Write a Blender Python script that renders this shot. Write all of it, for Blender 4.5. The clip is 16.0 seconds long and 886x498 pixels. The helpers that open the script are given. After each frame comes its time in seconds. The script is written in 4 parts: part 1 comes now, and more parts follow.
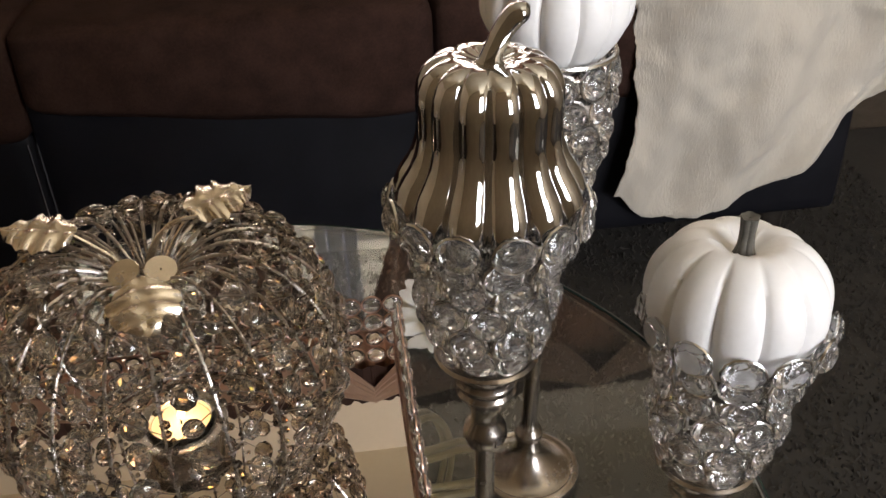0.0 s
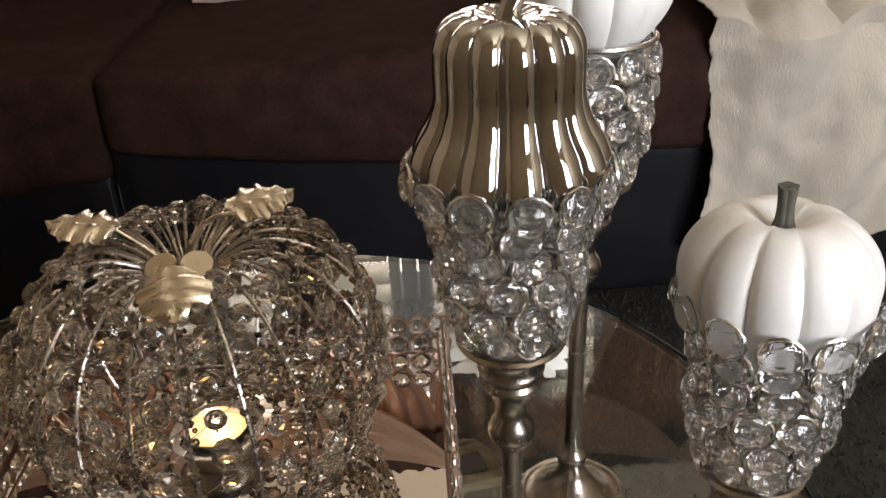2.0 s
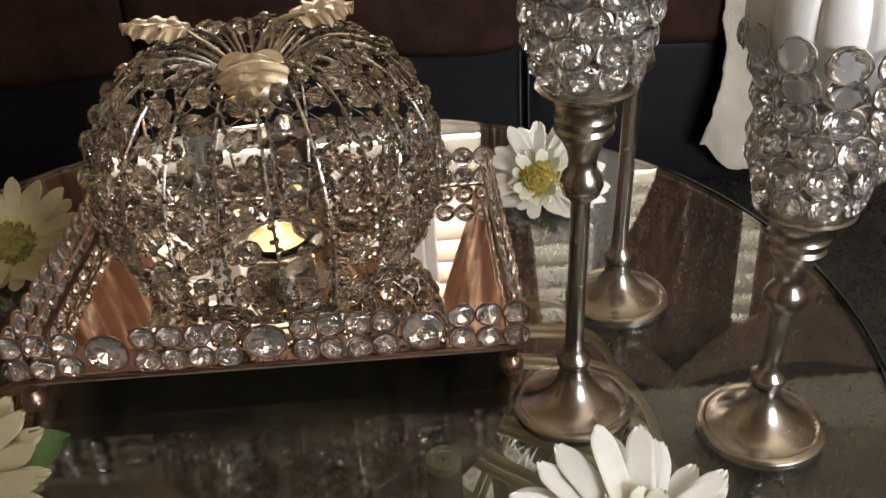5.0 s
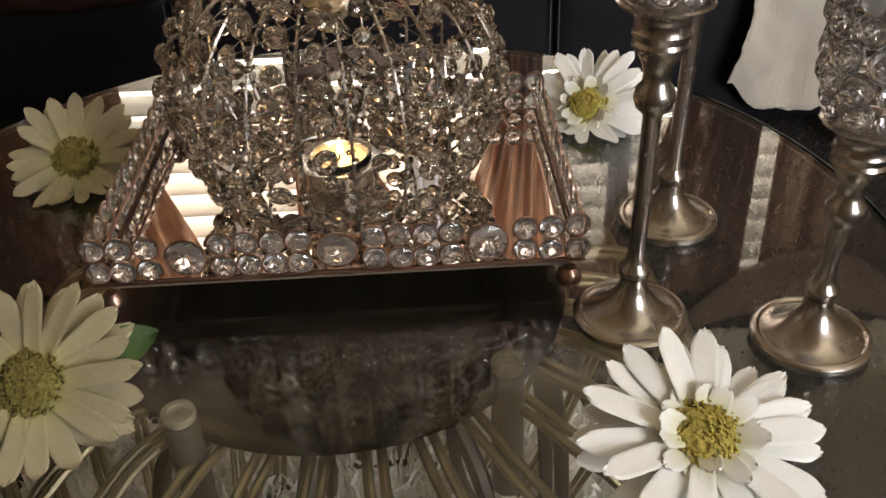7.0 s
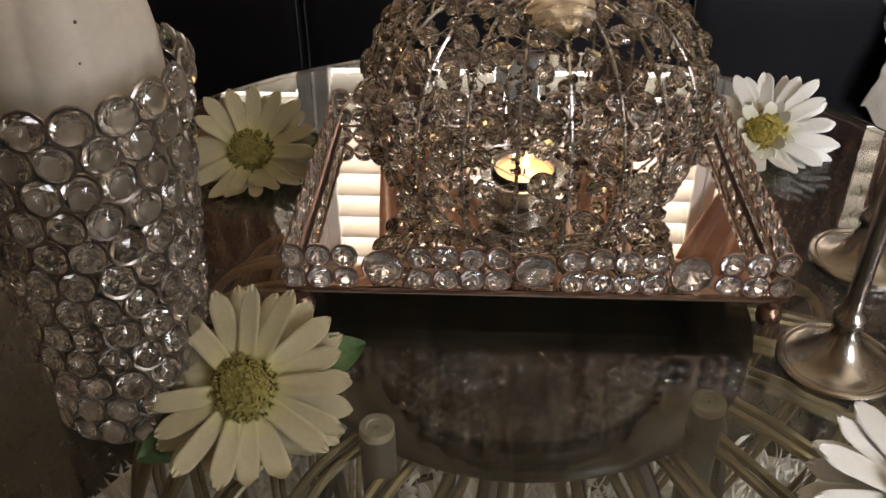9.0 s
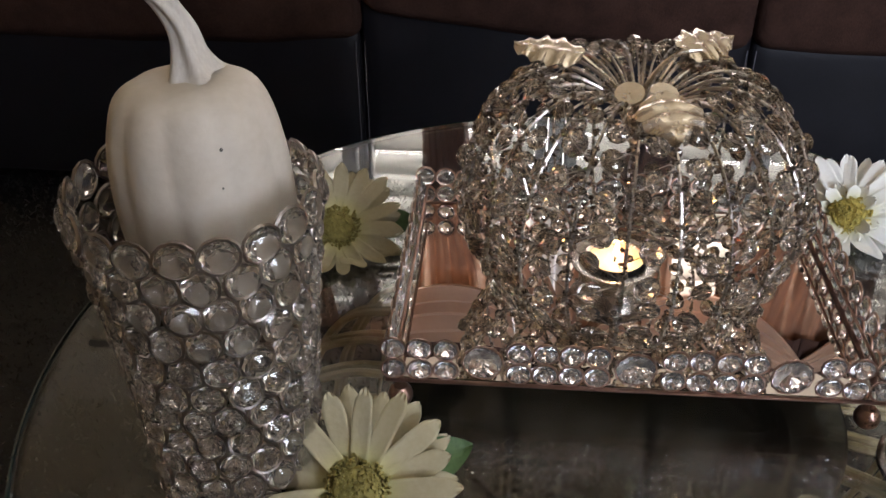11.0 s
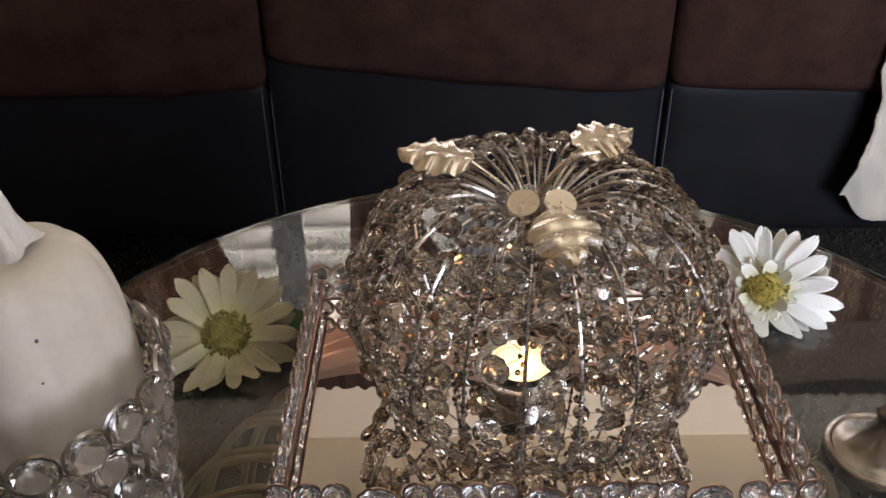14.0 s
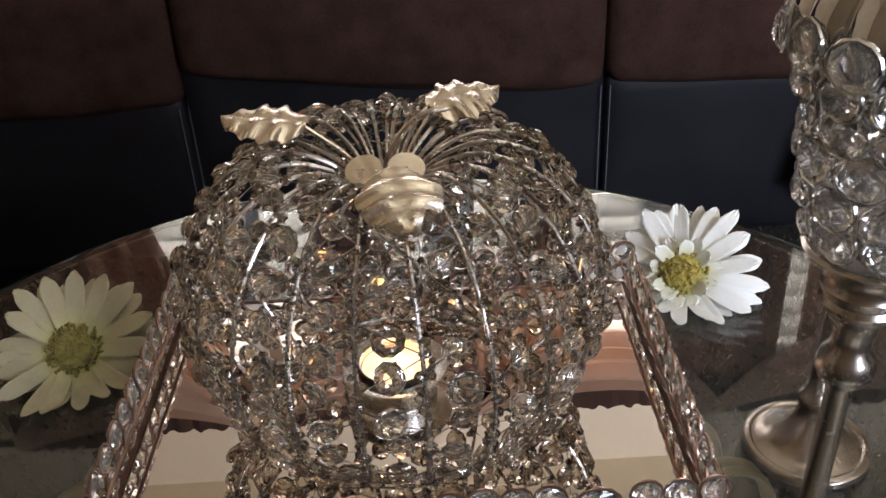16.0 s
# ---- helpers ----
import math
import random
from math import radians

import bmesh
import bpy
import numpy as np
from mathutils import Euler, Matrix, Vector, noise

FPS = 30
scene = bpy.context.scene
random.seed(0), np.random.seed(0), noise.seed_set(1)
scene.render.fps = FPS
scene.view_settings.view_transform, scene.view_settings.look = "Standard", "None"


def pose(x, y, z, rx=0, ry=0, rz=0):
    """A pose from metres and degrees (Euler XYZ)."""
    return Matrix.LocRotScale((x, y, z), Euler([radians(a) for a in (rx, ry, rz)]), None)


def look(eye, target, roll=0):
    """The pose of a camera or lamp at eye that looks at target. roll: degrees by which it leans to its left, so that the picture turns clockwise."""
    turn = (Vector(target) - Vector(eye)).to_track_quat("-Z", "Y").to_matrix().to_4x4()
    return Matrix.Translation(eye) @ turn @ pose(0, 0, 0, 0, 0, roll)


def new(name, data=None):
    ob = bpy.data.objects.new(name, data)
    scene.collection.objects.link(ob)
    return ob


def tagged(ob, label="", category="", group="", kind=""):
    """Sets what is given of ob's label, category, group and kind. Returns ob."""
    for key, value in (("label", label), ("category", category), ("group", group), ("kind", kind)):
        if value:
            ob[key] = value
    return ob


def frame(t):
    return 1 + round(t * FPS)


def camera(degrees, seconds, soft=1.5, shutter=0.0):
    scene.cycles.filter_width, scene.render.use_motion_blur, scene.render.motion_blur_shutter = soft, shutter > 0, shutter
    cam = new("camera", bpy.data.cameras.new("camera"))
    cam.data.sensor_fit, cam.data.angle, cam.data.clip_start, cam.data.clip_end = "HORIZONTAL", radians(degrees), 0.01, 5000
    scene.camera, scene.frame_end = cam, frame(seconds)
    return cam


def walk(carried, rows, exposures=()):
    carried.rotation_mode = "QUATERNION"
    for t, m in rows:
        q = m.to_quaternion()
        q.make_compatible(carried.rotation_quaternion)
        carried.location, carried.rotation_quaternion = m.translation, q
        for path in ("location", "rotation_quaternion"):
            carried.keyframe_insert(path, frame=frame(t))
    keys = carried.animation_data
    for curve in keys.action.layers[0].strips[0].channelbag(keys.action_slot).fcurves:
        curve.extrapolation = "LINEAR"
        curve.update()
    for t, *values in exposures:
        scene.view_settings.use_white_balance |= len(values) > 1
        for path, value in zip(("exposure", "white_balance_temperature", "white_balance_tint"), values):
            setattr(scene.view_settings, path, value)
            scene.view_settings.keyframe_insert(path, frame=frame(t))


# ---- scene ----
cam = camera(51.5, 16.0)
PATH = [
    (0, (0.114, -0.334, 0.887), (0.306, 1.33, -0.206), -2.2),
    (0.5, (0.115, -0.336, 0.889), (0.257, 1.372, -0.141), -2.7),
    (1, (0.115, -0.332, 0.893), (0.199, 1.413, -0.081), -3.2),
    (1.5, (0.121, -0.337, 0.864), (0.164, 1.424, -0.083), -3.6),
    (2, (0.137, -0.345, 0.844), (0.158, 1.42, -0.097), -3.8),
    (2.5, (0.142, -0.355, 0.83), (0.16, 1.4, -0.129), -4.1),
    (3, (0.13, -0.365, 0.817), (0.153, 1.381, -0.157), -3.9),
    (3.5, (0.124, -0.378, 0.804), (0.147, 1.361, -0.184), -4.1),
    (4, (0.119, -0.392, 0.795), (0.151, 1.341, -0.203), -4.2),
    (4.5, (0.107, -0.402, 0.787), (0.146, 1.325, -0.221), -3.8),
    (4.7, (0.099, -0.405, 0.784), (0.139, 1.319, -0.229), -3.6),
    (6.8, (0.064, -0.436, 0.777), (0.091, 1.223, -0.339), -3.0),
    (7, (0.053, -0.435, 0.778), (0.081, 1.22, -0.345), -2.6),
    (7.5, (0.034, -0.428, 0.775), (0.033, 1.217, -0.363), -2.0),
    (8, (0.008, -0.423, 0.781), (-0.032, 1.215, -0.366), -1.4),
    (8.5, (-0.014, -0.421, 0.788), (-0.076, 1.216, -0.359), -0.8),
    (9, (-0.031, -0.416, 0.791), (-0.114, 1.222, -0.354), -0.4),
    (9.5, (-0.047, -0.41, 0.795), (-0.162, 1.228, -0.346), -0.2),
    (10, (-0.058, -0.407, 0.803), (-0.194, 1.237, -0.328), -0.3),
    (10.2, (-0.061, -0.405, 0.807), (-0.202, 1.239, -0.322), -0.3),
    (12.3, (-0.092, -0.383, 0.859), (-0.182, 1.299, -0.219), -0.8),
    (12.5, (-0.092, -0.378, 0.858), (-0.159, 1.302, -0.225), -0.5),
    (13, (-0.077, -0.369, 0.858), (-0.131, 1.31, -0.227), -0.6),
    (13.5, (-0.063, -0.347, 0.858), (-0.092, 1.332, -0.229), -0.8),
    (14, (-0.049, -0.326, 0.859), (-0.059, 1.345, -0.24), -0.7),
    (14.5, (-0.035, -0.303, 0.849), (-0.034, 1.366, -0.254), -1.7),
    (15, (-0.011, -0.286, 0.837), (-0.02, 1.392, -0.251), -2.8),
    (15.5, (0.009, -0.29, 0.812), (0.009, 1.402, -0.255), -3.1),
    (16, (0.023, -0.285, 0.797), (0.032, 1.425, -0.239), -3.1),
]
walk(cam, [(t, look(eye, target, roll)) for t, eye, target, roll in PATH],
     [(0, -0.19, 6600, 15), (3.0, -0.13, 6680, 14), (7.0, -0.2, 6800, 15), (9.0, -0.3, 6750, 17), (10.2, -0.14, 6050, 16), (12.3, 0.12, 5850, 18), (14.3, 0.1, 5950, 18), (16.0, 0.1, 5900, 16)])

# ---- world and light ----
world = bpy.data.worlds.new("world")
scene.world = world
world.use_nodes = True
sky = world.node_tree.nodes.new("ShaderNodeTexSky")
sky.sky_type, sky.sun_disc = "NISHITA", False
sky.sun_elevation, sky.sun_rotation = radians(35), radians(20)
world.node_tree.links.new(sky.outputs[0], world.node_tree.nodes["Background"].inputs[0])
world.node_tree.nodes["Background"].inputs[1].default_value = 0.1


def area_lamp(name, m, width, height, watts, colour):
    d = bpy.data.lights.new(name, "AREA")
    d.shape, d.size, d.size_y, d.energy, d.color = "RECTANGLE", width, height, watts, colour
    ob = new(name, d)
    ob.matrix_world = m
    return ob


# daylight outside the window behind the sofa, and outside the window across the room
area_lamp("north_daylight", look((0.0, 2.62, 1.2), (0.0, 0, 2.5)), 3.3, 1.6, 225, (1.0, 0.91, 0.78))
area_lamp("south_daylight", look((1.1, -1.72, 1.35), (0.6, 0, 1.75)), 1.2, 1.2, 100, (0.9, 0.95, 1.0))


# ---- materials ----
def material(name, colour, rough=0.5, metal=0.0, transmission=0.0, ior=1.5, second=None, scale=20.0, mix=0.5,
             bump=0.0, bump_scale=200.0, coat=0.0, sheen=0.0, detail=6.0, stretch=None, shine=0.5):
    """Principled surface: colour mottled with a second one at two scales, fine relief."""
    m = bpy.data.materials.new(name)
    m.use_nodes = True
    n, l = m.node_tree.nodes, m.node_tree.links
    p = n["Principled BSDF"]
    p.inputs["Base Color"].default_value = (*colour, 1)
    p.inputs["Roughness"].default_value = rough
    p.inputs["Metallic"].default_value = metal
    p.inputs["Transmission Weight"].default_value = transmission
    p.inputs["IOR"].default_value = ior
    p.inputs["Specular IOR Level"].default_value = shine
    p.inputs["Coat Weight"].default_value = coat
    p.inputs["Sheen Weight"].default_value = sheen
    co = n.new("ShaderNodeTexCoord")
    src = co.outputs["Object"]
    if stretch:
        mp = n.new("ShaderNodeMapping")
        mp.inputs["Scale"].default_value = stretch
        l.new(src, mp.inputs[0])
        src = mp.outputs[0]
    if second:
        big, fine = n.new("ShaderNodeTexNoise"), n.new("ShaderNodeTexNoise")
        for tex, s in ((big, scale), (fine, scale * 11)):
            tex.inputs["Scale"].default_value = s
            tex.inputs["Detail"].default_value = detail
            l.new(src, tex.inputs["Vector"])
        add = n.new("ShaderNodeMath")
        add.operation = "MULTIPLY_ADD"
        l.new(fine.outputs[0], add.inputs[0])
        add.inputs[1].default_value = 0.5
        l.new(big.outputs[0], add.inputs[2])
        ramp = n.new("ShaderNodeMapRange")
        ramp.inputs[1].default_value, ramp.inputs[2].default_value = 0.75 - mix * 0.5, 0.75 + mix * 0.5
        l.new(add.outputs[0], ramp.inputs[0])
        mixer = n.new("ShaderNodeMix")
        mixer.data_type = "RGBA"
        mixer.inputs[6].default_value, mixer.inputs[7].default_value = (*colour, 1), (*second, 1)
        l.new(ramp.outputs[0], mixer.inputs[0])
        l.new(mixer.outputs[2], p.inputs["Base Color"])
        rr = n.new("ShaderNodeMapRange")
        rr.inputs[3].default_value, rr.inputs[4].default_value = max(rough - 0.08, 0), min(rough + 0.1, 1)
        l.new(add.outputs[0], rr.inputs[0])
        if rough > 0.1:
            l.new(rr.outputs[0], p.inputs["Roughness"])
    if bump:
        tex, b = n.new("ShaderNodeTexNoise"), n.new("ShaderNodeBump")
        tex.inputs["Scale"].default_value, tex.inputs["Detail"].default_value = bump_scale, 4
        b.inputs["Strength"].default_value, b.inputs["Distance"].default_value = bump, 0.4 / bump_scale
        l.new(src, tex.inputs["Vector"])
        l.new(tex.outputs[0], b.inputs["Height"])
        l.new(b.outputs[0], p.inputs["Normal"])
    return m


def crystal_material(name, dark, clear, ior=1.5):
    """Cut glass whose tint differs a little from bead to bead."""
    m = material(name, clear, 0.04, transmission=0.96, ior=ior)
    n, l = m.node_tree.nodes, m.node_tree.links
    info, mixer = n.new("ShaderNodeObjectInfo"), n.new("ShaderNodeMix")
    mixer.data_type = "RGBA"
    mixer.inputs[6].default_value, mixer.inputs[7].default_value = (*dark, 1), (*clear, 1)
    l.new(info.outputs["Random"], mixer.inputs[0])
    l.new(mixer.outputs[2], n["Principled BSDF"].inputs["Base Color"])
    return m


CRYSTAL = crystal_material("clear_cut_crystal", (0.88, 0.88, 0.89), (0.99, 0.99, 1.0))
CRYSTAL_WARM = crystal_material("warm_cut_crystal", (0.62, 0.58, 0.53), (0.9, 0.88, 0.85))
CRYSTAL_SMOKY = crystal_material("smoky_cut_crystal", (0.42, 0.35, 0.28), (0.92, 0.86, 0.78), 1.46)
SILVER = material("silver_wire", (0.66, 0.64, 0.61), 0.2, 1.0, second=(0.52, 0.5, 0.47), scale=60)
RIBWIRE = material("silver_rib_wire", (0.6, 0.56, 0.52), 0.22, 1.0, second=(0.46, 0.42, 0.385), scale=60)
WIRE = material("dull_silver_wire", (0.38, 0.34, 0.31), 0.25, 1.0, second=(0.27, 0.24, 0.215), scale=60)
CHAMPAGNE = material("champagne_metal", (0.82, 0.74, 0.62), 0.2, 1.0, second=(0.7, 0.62, 0.52), scale=50, bump=0.15, bump_scale=120)
NICKEL = material("brushed_nickel", (0.45, 0.41, 0.37), 0.19, 1.0, second=(0.34, 0.305, 0.275), scale=45, mix=0.7, bump=0.06, bump_scale=900)
COPPER = material("rose_gold_metal", (0.5, 0.33, 0.26), 0.25, 1.0, second=(0.33, 0.21, 0.165), scale=60)
COPPER_DARK = material("dark_rose_metal", (0.3, 0.19, 0.15), 0.35, 1.0, second=(0.16, 0.1, 0.08), scale=60)
MIRROR = material("rose_mirror", (0.86, 0.8, 0.75), 0.005, 1.0)
MERCURY = material("mercury_glass", (0.78, 0.78, 0.79), 0.05, 1.0, second=(0.5, 0.495, 0.49), scale=70, mix=0.9, bump=0.05, bump_scale=70, stretch=(1, 1, 0.3))
WHITE_RESIN = material("matt_white_resin", (0.87, 0.86, 0.85), 0.42, second=(0.8, 0.79, 0.77), scale=25, bump=0.08, bump_scale=260, coat=0.1)
CREAM_RESIN = material("cream_resin", (0.62, 0.57, 0.49), 0.6, second=(0.53, 0.475, 0.39), scale=22, bump=0.12, bump_scale=220)
STEM_GREY = material("grey_green_stem", (0.06, 0.058, 0.048), 0.45, second=(0.12, 0.112, 0.095), scale=80, bump=0.3, bump_scale=300)
STEM_CREAM = material("cream_stem", (0.66, 0.63, 0.57), 0.6, second=(0.48, 0.44, 0.38), scale=70, bump=0.3, bump_scale=260, stretch=(1, 1, 0.3))
WAX = material("white_wax", (0.86, 0.8, 0.68), 0.4)
WAX.node_tree.nodes["Principled BSDF"].inputs["Subsurface Weight"].default_value = 0.6
WAX.node_tree.nodes["Principled BSDF"].inputs["Subsurface Radius"].default_value = (0.012, 0.007, 0.003)
TIN = material("thin_aluminium", (0.7, 0.69, 0.67), 0.25, 1.0)
WICK = material("burnt_wick", (0.02, 0.018, 0.015), 0.9)
PETAL = material("white_petal_fabric", (0.9, 0.9, 0.88), 0.65, second=(0.82, 0.82, 0.76), scale=35, bump=0.15, bump_scale=420)
# cream cloth, darkened further: the left-hand daisies' shade is put into this colour
PETAL_CREAM_SHADED = material("shaded_cream_petal_fabric", (0.47, 0.425, 0.28), 0.65, second=(0.39, 0.345, 0.21), scale=35, bump=0.15, bump_scale=420)

for petal_stuff in (PETAL, PETAL_CREAM_SHADED):
    # the dye deepens to yellow-green where the petal leaves the heart
    n, l = petal_stuff.node_tree.nodes, petal_stuff.node_tree.links
    old = n["Principled BSDF"].inputs["Base Color"].links[0].from_socket
    co, ln, rg, mx = n.new("ShaderNodeTexCoord"), n.new("ShaderNodeVectorMath"), n.new("ShaderNodeMapRange"), n.new("ShaderNodeMix")
    ln.operation, mx.data_type, rg.interpolation_type = "LENGTH", "RGBA", "SMOOTHSTEP"
    l.new(co.outputs["Object"], ln.inputs[0])
    l.new(ln.outputs["Value"], rg.inputs[0])
    rg.inputs[1].default_value, rg.inputs[2].default_value, rg.inputs[3].default_value, rg.inputs[4].default_value = 0.011, 0.03, 0.75, 0.0
    l.new(rg.outputs[0], mx.inputs[0])
    l.new(old, mx.inputs[6])
    mx.inputs[7].default_value = (0.55, 0.53, 0.2, 1)
    l.new(mx.outputs[2], n["Principled BSDF"].inputs["Base Color"])
YELLOW = material("yellow_green_floret", (0.58, 0.46, 0.1), 0.85, second=(0.24, 0.21, 0.05), scale=300)
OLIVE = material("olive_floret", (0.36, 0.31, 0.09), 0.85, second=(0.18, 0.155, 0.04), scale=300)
GREEN = material("green_fabric_leaf", (0.035, 0.075, 0.02), 0.55, second=(0.09, 0.16, 0.05), scale=60)
GLASS = material("clear_table_glass", (0.88, 0.92, 0.89), 0.0, transmission=1.0, ior=1.62)
EDGE = material("dark_glass_edge", (0.02, 0.035, 0.03), 0.15)
SMOKED = material("smoked_glass", (0.14, 0.125, 0.105), 0.1, transmission=1.0, ior=1.5)
BRASS = material("antique_brass_tube", (0.42, 0.34, 0.21), 0.36, 1.0, second=(0.26, 0.21, 0.13), scale=40, bump=0.1, bump_scale=300)
DARK_METAL = material("dark_bronze_tube", (0.1, 0.085, 0.07), 0.45, 0.8, second=(0.05, 0.042, 0.035), scale=40)
BOARD = material("brown_felt_board", (0.2, 0.16, 0.11), 0.9, second=(0.14, 0.11, 0.075), scale=30)
POST = material("grey_brown_resin", (0.08, 0.067, 0.05), 0.35, second=(0.05, 0.042, 0.031), scale=40)
PAD = material("pale_plastic_pad", (0.36, 0.3, 0.2), 0.4, second=(0.22, 0.18, 0.11), scale=120)
LEATHER = material("black_leather", (0.0055, 0.0055, 0.0075), 0.45, second=(0.009, 0.009, 0.012), scale=14, bump=0.22, bump_scale=420, shine=0.22)
THREAD = material("grey_thread", (0.1, 0.1, 0.115), 0.8)
CUSHION = material("brown_chenille", (0.018, 0.0092, 0.0068), 0.95, second=(0.05, 0.0265, 0.0205), scale=26, mix=0.7, bump=1.0, bump_scale=420, shine=0.08)
FUR = material("white_fur", (0.57, 0.52, 0.44), 0.9, second=(0.48, 0.435, 0.365), scale=14, mix=0.9, bump=0.8, bump_scale=240, sheen=0.3, stretch=(1.6, 1.6, 0.5))
FUR_RUG = material("long_white_fur", (0.8, 0.77, 0.71), 0.9, second=(0.7, 0.66, 0.59), scale=14, mix=0.9, bump=0.6, bump_scale=190)
PINK = material("blush_fabric", (0.62, 0.46, 0.4), 0.85, second=(0.52, 0.38, 0.33), scale=20, bump=0.4, bump_scale=500, sheen=0.2)
RUG = material("grey_brown_rug", (0.032, 0.027, 0.0205), 0.95, second=(0.022, 0.018, 0.0135), scale=9, mix=0.6, bump=0.4, bump_scale=220)
FLOOR = material("brown_carpet", (0.1, 0.08, 0.06), 0.95, second=(0.06, 0.048, 0.036), scale=7, bump=0.8, bump_scale=200)
PLASTER = material("cream_wall_paint", (0.84, 0.74, 0.58), 0.85, second=(0.8, 0.7, 0.54), scale=4, bump=0.15, bump_scale=150)
TAN = material("tan_wall_paint", (0.34, 0.275, 0.19), 0.85, second=(0.3, 0.24, 0.165), scale=4, bump=0.15, bump_scale=150)
CEILING = material("cream_ceiling_paint", (0.87, 0.77, 0.57), 0.9, second=(0.83, 0.73, 0.53), scale=4, bump=0.2, bump_scale=120)
WHITE_PAINT = material("white_gloss_paint", (0.8, 0.79, 0.76), 0.35, second=(0.76, 0.75, 0.71), scale=12)
DRAPE = material("brown_drape", (0.22, 0.14, 0.1), 0.9, second=(0.15, 0.09, 0.065), scale=18, sheen=0.3)
SWAG = material("beige_satin_swag", (0.58, 0.42, 0.31), 0.55, second=(0.48, 0.33, 0.24), scale=10, sheen=0.3)


def let_light(m, colour, share):
    """Lets some light pass through a thin cloth."""
    n, l = m.node_tree.nodes, m.node_tree.links
    tr, mx = n.new("ShaderNodeBsdfTranslucent"), n.new("ShaderNodeMixShader")
    tr.inputs[0].default_value = (*colour, 1)
    mx.inputs[0].default_value = share
    l.new(n["Principled BSDF"].outputs[0], mx.inputs[1])
    l.new(tr.outputs[0], mx.inputs[2])
    l.new(mx.outputs[0], n["Material Output"].inputs[0])


let_light(DRAPE, (0.45, 0.29, 0.2), 0.42)


def sheer_streaks(m):
    """Opens the weave along upright streaks, where the gathered cloth lies thin."""
    n, l = m.node_tree.nodes, m.node_tree.links
    co, mp, tex, rg = n.new("ShaderNodeTexCoord"), n.new("ShaderNodeMapping"), n.new("ShaderNodeTexNoise"), n.new("ShaderNodeMapRange")
    clear, mx = n.new("ShaderNodeBsdfTransparent"), n.new("ShaderNodeMixShader")
    mp.inputs["Scale"].default_value = (26, 1, 0.35)
    tex.inputs["Scale"].default_value, tex.inputs["Detail"].default_value = 1.0, 3
    rg.inputs[1].default_value, rg.inputs[2].default_value = 0.52, 0.8
    rg.inputs[3].default_value, rg.inputs[4].default_value = 0.0, 0.55
    l.new(co.outputs["Object"], mp.inputs[0])
    l.new(mp.outputs[0], tex.inputs["Vector"])
    l.new(tex.outputs[0], rg.inputs[0])
    l.new(rg.outputs[0], mx.inputs[0])
    l.new(n["Material Output"].inputs[0].links[0].from_socket, mx.inputs[1])
    l.new(clear.outputs[0], mx.inputs[2])
    l.new(mx.outputs[0], n["Material Output"].inputs[0])


sheer_streaks(DRAPE)
let_light(SWAG, (0.66, 0.47, 0.34), 0.4)
FRINGE = material("dark_brown_fringe", (0.05, 0.025, 0.018), 0.95)


def see_through_blind():
    m = bpy.data.materials.new("white_blind_slat")
    m.use_nodes = True
    n, l = m.node_tree.nodes, m.node_tree.links
    t, mx = n.new("ShaderNodeBsdfTranslucent"), n.new("ShaderNodeMixShader")
    t.inputs[0].default_value = (0.8, 0.78, 0.72, 1)
    n["Principled BSDF"].inputs["Base Color"].default_value = (0.8, 0.79, 0.75, 1)
    mx.inputs[0].default_value = 0.4
    l.new(n["Principled BSDF"].outputs[0], mx.inputs[1])
    l.new(t.outputs[0], mx.inputs[2])
    l.new(mx.outputs[0], n["Material Output"].inputs[0])
    return m


BLIND = see_through_blind()
FLAME = bpy.data.materials.new("candle_flame")
FLAME.use_nodes = True
FLAME.node_tree.nodes["Principled BSDF"].inputs["Base Color"].default_value = (1, 0.8, 0.4, 1)
FLAME.node_tree.nodes["Principled BSDF"].inputs["Emission Color"].default_value = (1, 0.62, 0.22, 1)
FLAME.node_tree.nodes["Principled BSDF"].inputs["Emission Strength"].default_value = 14


